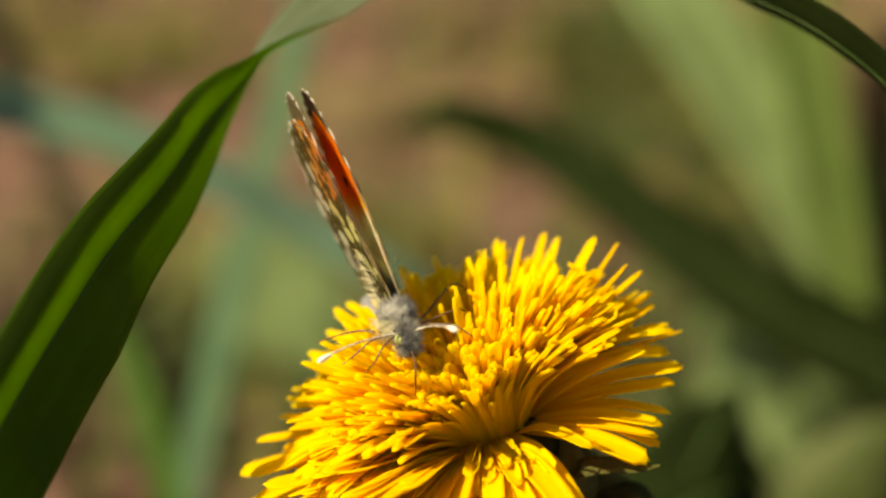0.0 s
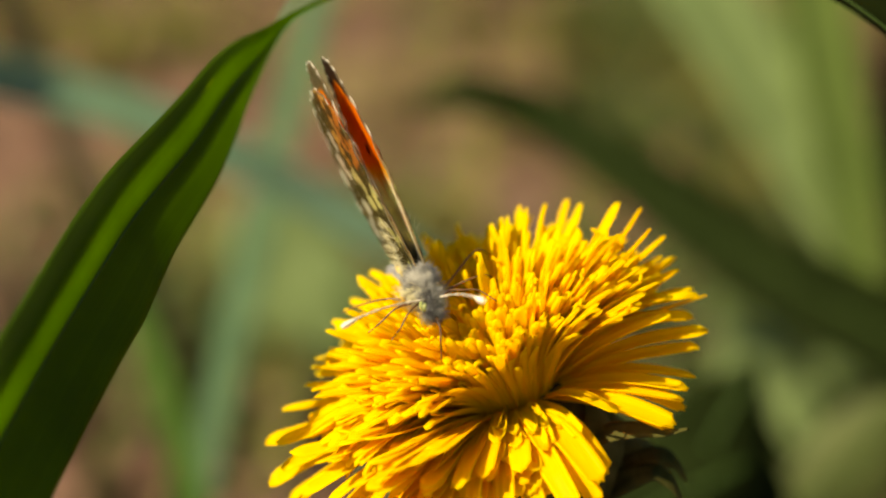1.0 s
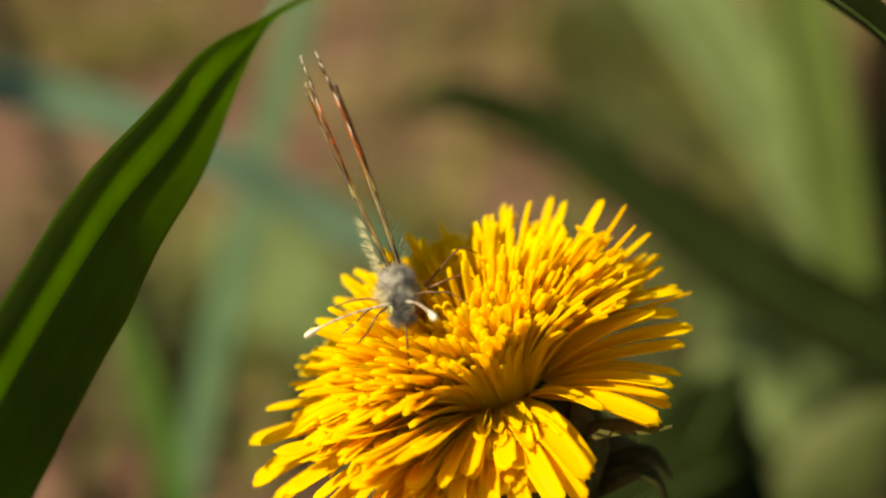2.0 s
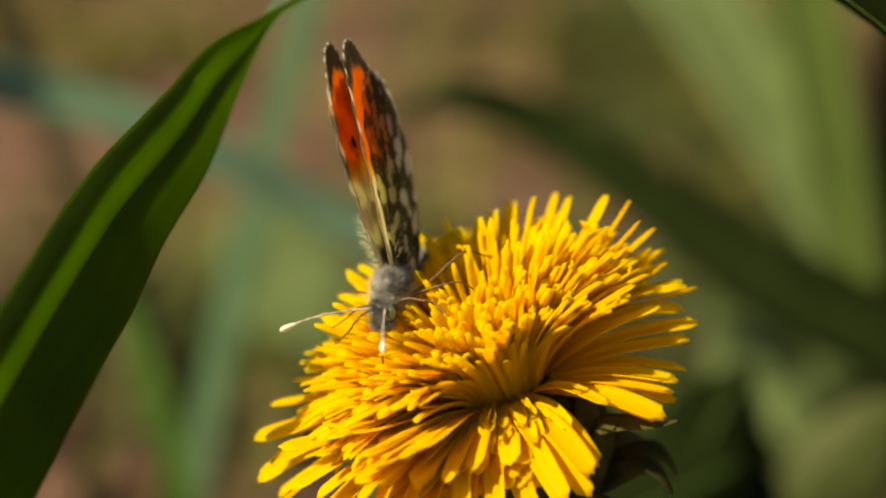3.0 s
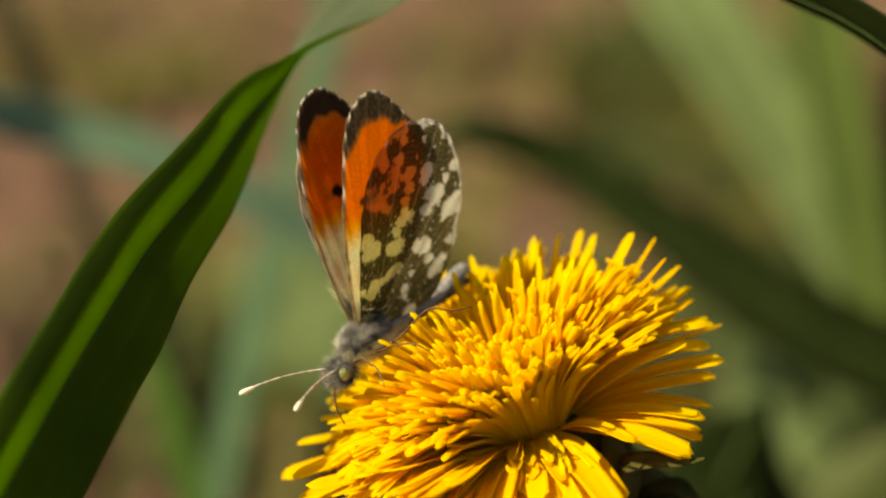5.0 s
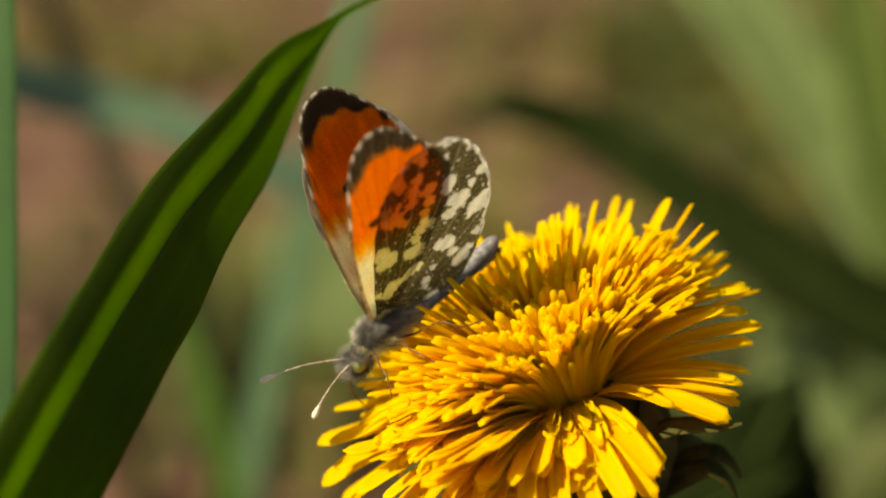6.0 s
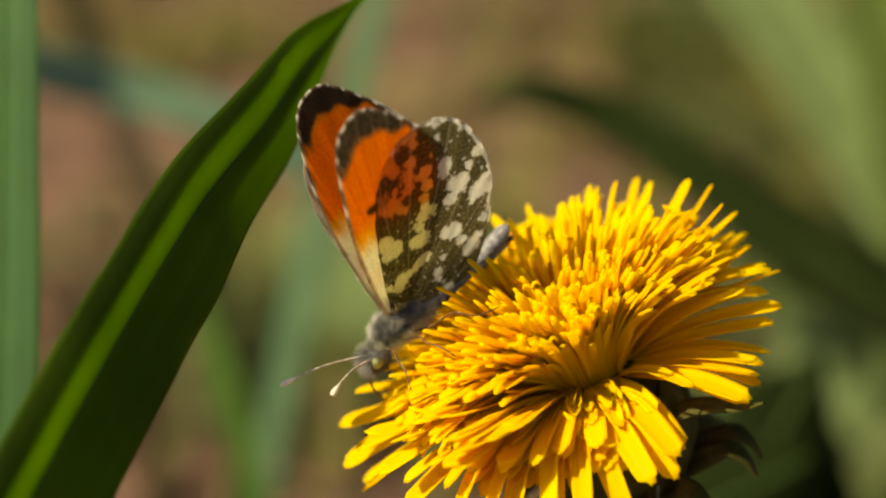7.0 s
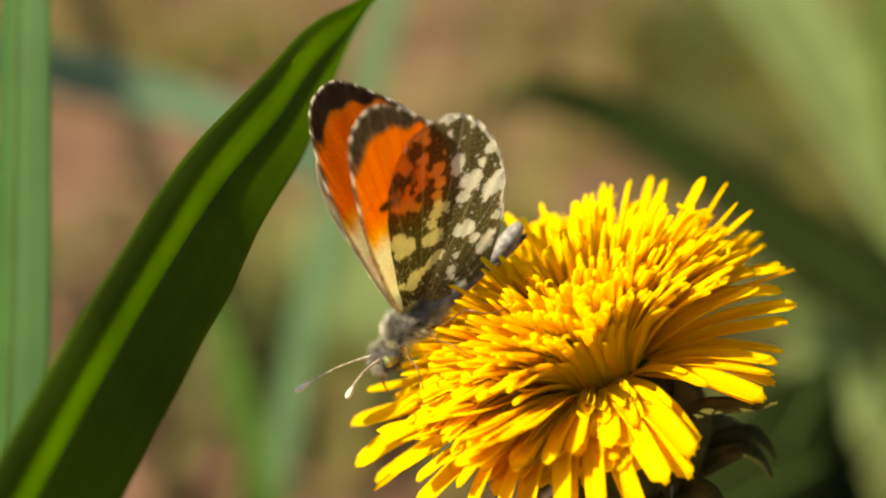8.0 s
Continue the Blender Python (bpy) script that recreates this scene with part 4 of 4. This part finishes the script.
def wing_mesh(name, outline, under, upper, material, side, bulge):
    """A wing as two scaled faces over a thin membrane. x forward, z along the wing, y outwards by side."""
    loop = [(q.x, q.y) for q in curve_through([(*p, 0) for p in outline] + [(*outline[0], 0)], 17)][:-1]
    n, rings = len(loop), 100
    cx, ch = -1.4, 1.2
    poly = np.array(loop)
    rim = np.vstack([poly, poly[:1]])
    seg_a, seg_d = rim[:-1], rim[1:] - rim[:-1]
    seg_l = np.maximum((seg_d ** 2).sum(1), 1e-9)
    verts, cols, faces = [], [], []
    for face, paint in ((0, under), (1, upper)):
        for i in range(rings + 1):
            r = 1 - (1 - i / rings) ** 1.15
            for k, (px, ph) in enumerate(loop):
                x, h = cx + (px - cx) * r, ch + (ph - ch) * r
                t = np.clip((((x, h) - seg_a) * seg_d).sum(1) / seg_l, 0, 1)
                e = float(np.sqrt((((x, h) - seg_a - seg_d * t[:, None]) ** 2).sum(1).min()))
                (cr, cg, cb), clear = paint(x, h, e, k / n)
                ray = math.cos(math.atan2(x + 0.8, h + 3.0) * 52)
                y = bulge * (math.sin(min(1.0, max(0.0, h / 20)) * 3.1) * 0.9 + 0.25 * math.sin(x * 0.45)) + 0.03 * ray * r
                if e < 0.8 and h > 6:
                    y += 0.10 * (0.8 - e) * math.sin(k / n * 120)
                y = side * (y + (0.05 if face == 0 else -0.05) * (1 - (i == rings)))
                verts.append((x / 1000, y / 1000, h / 1000))
                cols.append((cr, cg, cb, clear))
        o = face * (rings + 1) * n
        for i in range(rings):
            for k in range(n):
                a, b = o + i * n + k, o + i * n + (k + 1) % n
                q = (a, b, b + n, a + n)
                faces.append(q if (face == 0) == (side > 0) else q[::-1])
    me = mesh_of(name, verts, faces, material)
    att = me.attributes.new("pattern", 'FLOAT_COLOR', 'POINT')
    att.data.foreach_set("color", np.asarray(cols, dtype=np.float32).ravel())
    return me


def hairs(rnd, count, centre, radii, length, lean, keep, width=0.00005, stand=1.0):
    """Fine tapering hairs on an ellipsoid (mm), combed by lean."""
    verts, faces = [], []
    while count:
        d = Vector((rnd.gauss(0, 1), rnd.gauss(0, 1), rnd.gauss(0, 1))).normalized()
        if not keep(d):
            continue
        count -= 1
        p = Vector(centre) + Vector([d[i] * radii[i] for i in range(3)])
        g = (d * stand + Vector(lean) + Vector((rnd.gauss(0, .25), rnd.gauss(0, .25), rnd.gauss(0, .25)))).normalized()
        le = length * rnd.uniform(0.55, 1.2)
        s = g.orthogonal().normalized()
        w = g.cross(s)
        bow = Vector(lean) * 0.25 * le
        k = len(verts)
        for u, r in ((0, 1.0), (0.55, 0.75)):
            for a in (0, 2.1, 4.2):
                verts.append((p + g * le * u + bow * u * u) / 1000 + (s * math.cos(a) + w * math.sin(a)) * width * r)
        verts.append((p + g * le + bow) / 1000)
        for a in range(3):
            b = (a + 1) % 3
            faces.append((k + a, k + b, k + 3 + b, k + 3 + a))
            faces.append((k + 3 + a, k + 3 + b, k + 6))
    return verts, faces


def egg(centre, radii, rows=14, cols=20, turn=0.0):
    verts, faces = [], []
    m = Matrix.Rotation(turn, 3, 'Y')
    for i in range(rows + 1):
        a = math.pi * i / rows
        for k in range(cols):
            b = 2 * math.pi * k / cols
            q = Vector((radii[0] * math.cos(a), radii[1] * math.sin(a) * math.cos(b), radii[2] * math.sin(a) * math.sin(b)))
            q *= 1 + 0.04 * noise.noise(q * 1.3)
            verts.append((Vector(centre) + m @ q) / 1000)
    for i in range(rows):
        for k in range(cols):
            a, b = i * cols + k, i * cols + (k + 1) % cols
            faces.append((a, b, b + cols, a + cols))
    return verts, faces


def mm(points):
    return [Vector(p) / 1000 for p in points]


def butterfly():
    rnd = random.Random(3)
    fly = tagged(new("butterfly"), "orange-tip butterfly with raised wings and mottled green hindwings on the dandelion", "butterfly")
    thorax = part_of("thorax", mesh_of("thorax", *egg((-0.2, 0, -0.4), (2.3, 0.95, 1.15), turn=0.4), BODY), fly, None, "grey thorax covered in hair")
    part_of("fur", mesh_of("fur", *hairs(rnd, 3600, (-0.2, 0, -0.4), (2.2, 0.85, 1.0), 1.15, (-0.45, 0, 0.4), lambda d: d.x > -0.8 and d.z > -0.5, 0.000022, 0.6), FUR), thorax, None, "grey woolly hair")
    part_of("belly_fur", mesh_of("belly_fur", *hairs(rnd, 1600, (-0.8, 0, -0.5), (2.8, 1.1, 1.2), 1.5, (-0.4, 0, -0.2), lambda d: d.z < 0.1, 0.000022, 0.6), FUR_PALE), thorax, None, "pale yellow hair")
    head = part_of("head", mesh_of("head", *egg((2.9, 0, -2.0), (1.15, 0.95, 1.0), 10, 16), BODY), fly, None, "dark hairy head")
    part_of("head_hair", mesh_of("head_hair", *hairs(rnd, 1300, (2.9, 0, -2.0), (1.05, 0.8, 0.9), 1.1, (0.35, 0, 0.1), lambda d: abs(d.y) < 0.75, 0.000022, 0.7), FUR), head)
    for sg in (1, -1):
        part_of("eye", mesh_of("eye", *egg((3.2, sg * 0.72, -1.9), (0.58, 0.42, 0.58), 10, 14), EYE), head, None, "green speckled eye")
    feelers = []
    for sg in (1, -1):
        pts = [(0, 0, 0), (2.0, 0, 0.28), (4.2, 0, 0.42), (6.4, 0, 0.28), (7.6, 0, 0.05)]
        ant = part_of("antenna", mesh_of("antenna", *tube(mm(pts), [0.00009, 0.000075, 0.000075, 0.00008, 0.00012], 7, 6), ANTENNA), head, pose(0.0036, sg * 0.0004, -0.0014), "thin ringed antenna")
        a, b = Vector(pts[-2]), Vector(pts[-1])
        d = (b - a).normalized()
        part_of("club", mesh_of("club", *tube(mm([b - d * 0.9, b - d * 0.4, b, b + d * 0.35, b + d * 0.5]), [0.00012, 0.00021, 0.00026, 0.0002, 0.00007], 10, 4), CLUB), ant, None, "pale antenna club")
        feelers.append((sg, ant))
    part_of("proboscis", mesh_of("proboscis", *tube(mm([(4.0, 0, -2.9), (4.4, 0.1, -3.8), (4.4, 0.0, -5.0), (4.0, -0.1, -6.6)]), [0.00013, 0.0001, 0.00009, 0.00006], 7, 6), LIMB), head, None, "thin dark tongue in the flower")
    # abdomen, ringed
    line = [(-1.6, 0, -0.5), (-3.6, 0, -0.9), (-6.0, 0, -0.9), (-8.6, 0, -0.5), (-11.0, 0, 0.1), (-12.4, 0, 0.55), (-12.9, 0, 0.7)]
    part_of("abdomen", mesh_of("abdomen", *tube(mm(line), [0.0009, 0.0008, 0.0006, 0.0006, 0.00078, 0.00062, 0.0002], 16, 8), BODY), fly, None, "slim blue-grey abdomen")
    part_of("abdomen_hair", mesh_of("abdomen_hair", *hairs(rnd, 1600, (-6.5, 0, -0.6), (6.0, 0.55, 0.6), 0.5, (-0.9, 0, 0.1), lambda d: d.x < -0.3, 0.000022, 0.6), FUR), fly, None, "short grey hair on the abdomen")
    # six jointed legs
    legs = (((1.8, 0.7, -1.5), (1.7, 1.8, -1.1), (2.1, 3.1, -1.2), (2.2, 4.2, -1.4), (2.9, 5.5, -2.5)),
            ((0.4, 0.8, -1.6), (-0.7, 2.4, -1.1), (-0.6, 4.0, -0.6), (-1.0, 5.7, -0.4), (-1.5, 6.8, -1.2)),
            ((-0.6, 0.8, -1.4), (-2.0, 2.5, -0.8), (-3.4, 5.6, 1.6), (-4.6, 7.1, 1.1), (-6.6, 7.4, 0.6)),
            ((2.0, -0.7, -1.6), (3.2, -2.0, -2.2), (3.5, -3.0, -3.4), (4.2, -4.0, -4.2)),
            ((0.6, -0.8, -1.7), (0.9, -2.6, -1.9), (0.5, -4.0, -2.9), (0.6, -5.2, -3.6)),
            ((-0.6, -0.8, -1.6), (-1.8, -2.8, -1.2), (-3.8, -4.8, -1.5), (-5.4, -6.2, -2.0)))
    for pts in legs:
        part_of("leg", mesh_of("leg", *tube(mm(pts), [0.00014, 0.00011, 0.00009, 0.00007, 0.00005][-len(pts):], 7, 6), LIMB), fly, None, "thin brown leg")
    wings = []
    for sg, side in ((1, "left"), (-1, "right")):
        hind = part_of("hindwing", wing_mesh("hindwing", HIND, hind_under, hind_upper, WING_THIN, sg, 0.45), fly, None, "white hindwing mottled with dark green")
        part_of("wing_hair", mesh_of("wing_hair", *hairs(rnd, 40 if sg > 0 else 160, (-1.6, sg * 0.3, 1.2), (1.4, 0.3, 2.8), 0.9, (-0.3, sg * 0.5, 0.5), lambda d: d.y * sg > 0.1, 0.00002, 0.4), FUR_PALE), hind, None, "pale yellow hair at the wing's foot")
        fore = part_of("forewing", wing_mesh("forewing", FORE, fore_under, fore_upper, WING, sg, 0.35), fly, None, "orange forewing with a dark tip and a black spot")
        wings.append((sg, fore, hind))
    return fly, wings, feelers


fly, wings, feelers = butterfly()


# ---------------------------------------------------------------- what moves
def motions():
    # the head of the dandelion nods under the butterfly: seconds, degrees
    nod = [(0.0, -0.00), (0.5, 0.38), (1.0, 0.60), (1.5, 0.73), (1.7, 0.73), (3.0, 0.75), (3.5, 0.79), (4.0, 0.74), (4.5, 0.82), (4.7, 0.82), (5.8, 1.07), (6.0, 1.07), (6.5, 1.08), (7.0, 1.36), (7.5, 1.46), (8.0, 1.45)]
    about = Matrix.Translation(SWAY)
    walk(flower, [(t, about @ Matrix.Rotation(radians(a), 4, BACK) @ about.inverted() @ HEAD_POSE) for t, a in nod])
    # the butterfly turns on the flower: place and Euler degrees, then how far its wings stand apart and lean over
    steps = [
        (0, -0.00381, -0.00335, 0.12549, 1.96, -18.88, -76.0, 0.9, -17.1),
        (1, -0.00388, -0.00346, 0.12538, 3.88, -19.10, -77.0, 0.9, -16.4),
        (1.5, -0.00417, -0.00318, 0.12523, 6.45, -19.41, -79.5, 0.9, -14.7),
        (3, -0.00559, -0.00287, 0.12437, 6.7, -8.4, -103.08, 1.4, -12.3),
        (3.5, -0.00625, -0.00205, 0.12462, 7.9, -8.4, -106.43, 2.4, -11.1),
        (4, -0.00823, -0.00216, 0.12343, 10.7, -7.6, -117.31, 3.2, -6.6),
        (4.5, -0.00958, -0.00195, 0.12322, 11.47, 0.12, -127.75, 6.4, -2.6),
        (5.8, -0.01162, -0.00235, 0.12100, -7.18, 24.68, -150.00, 13.8, -1.6),
        (6, -0.01203, -0.00255, 0.12056, -11.33, 25.14, -152.00, 13.0, -3.8),
        (6.5, -0.01244, -0.00327, 0.11962, -8.76, 28.18, -151.15, 11.4, -9.2),
        (7, -0.01243, -0.00330, 0.11955, -8.61, 28.42, -150.99, 11.4, -9.2),
        (7.5, -0.01243, -0.00331, 0.11952, -8.56, 28.50, -150.93, 11.4, -9.2),
        (8, -0.01243, -0.00331, 0.11953, -8.57, 28.49, -150.93, 11.4, -9.2),
    ]
    walk(fly, [(t, pose(*row)) for t, *row, _, _ in steps])
    for sg, fore, hind in wings:
        for wing, out in ((fore, 0.35), (hind, 0.56)):
            # the hindwings are drawn forward over the forewings, the left one only at first
            draw = 0 if wing is fore else 16 if sg < 0 else 8
            walk(wing, [(t, pose(0, sg * out / 1000, 0.0012, -(over + sg * apart)) @ pose(0, 0, 0, 0, draw if sg < 0 else draw * (1 - step(t, 3.5, 5.8)), 0)) for t, *_, apart, over in steps])
    # the antennae feel about: pitch and swing in degrees
    left = [(0, -2, 13), (1, 2, 15), (1.5, 4, 15), (3, 13, 12), (3.5, 17, 13), (4, 20, 10), (4.5, 9, 16), (5.8, -14, 39), (6.5, -17, 41), (7, -28, 44), (8, -25, 45)]
    right = [(0, 9, -75), (1, 7, -75), (1.5, 10, -78), (3, 7, -70), (3.5, -1, -67), (4, 1, -39), (4.5, -0, -29), (5.8, -22, -3), (6.5, -26, 1), (7, -23, 1), (8, -19, 4)]
    for sg, ant in feelers:
        walk(ant, [(t, pose(0.0036, sg * 0.0004, -0.0014, 0, pitch, swing)) for t, pitch, swing in (left if sg > 0 else right)])


motions()
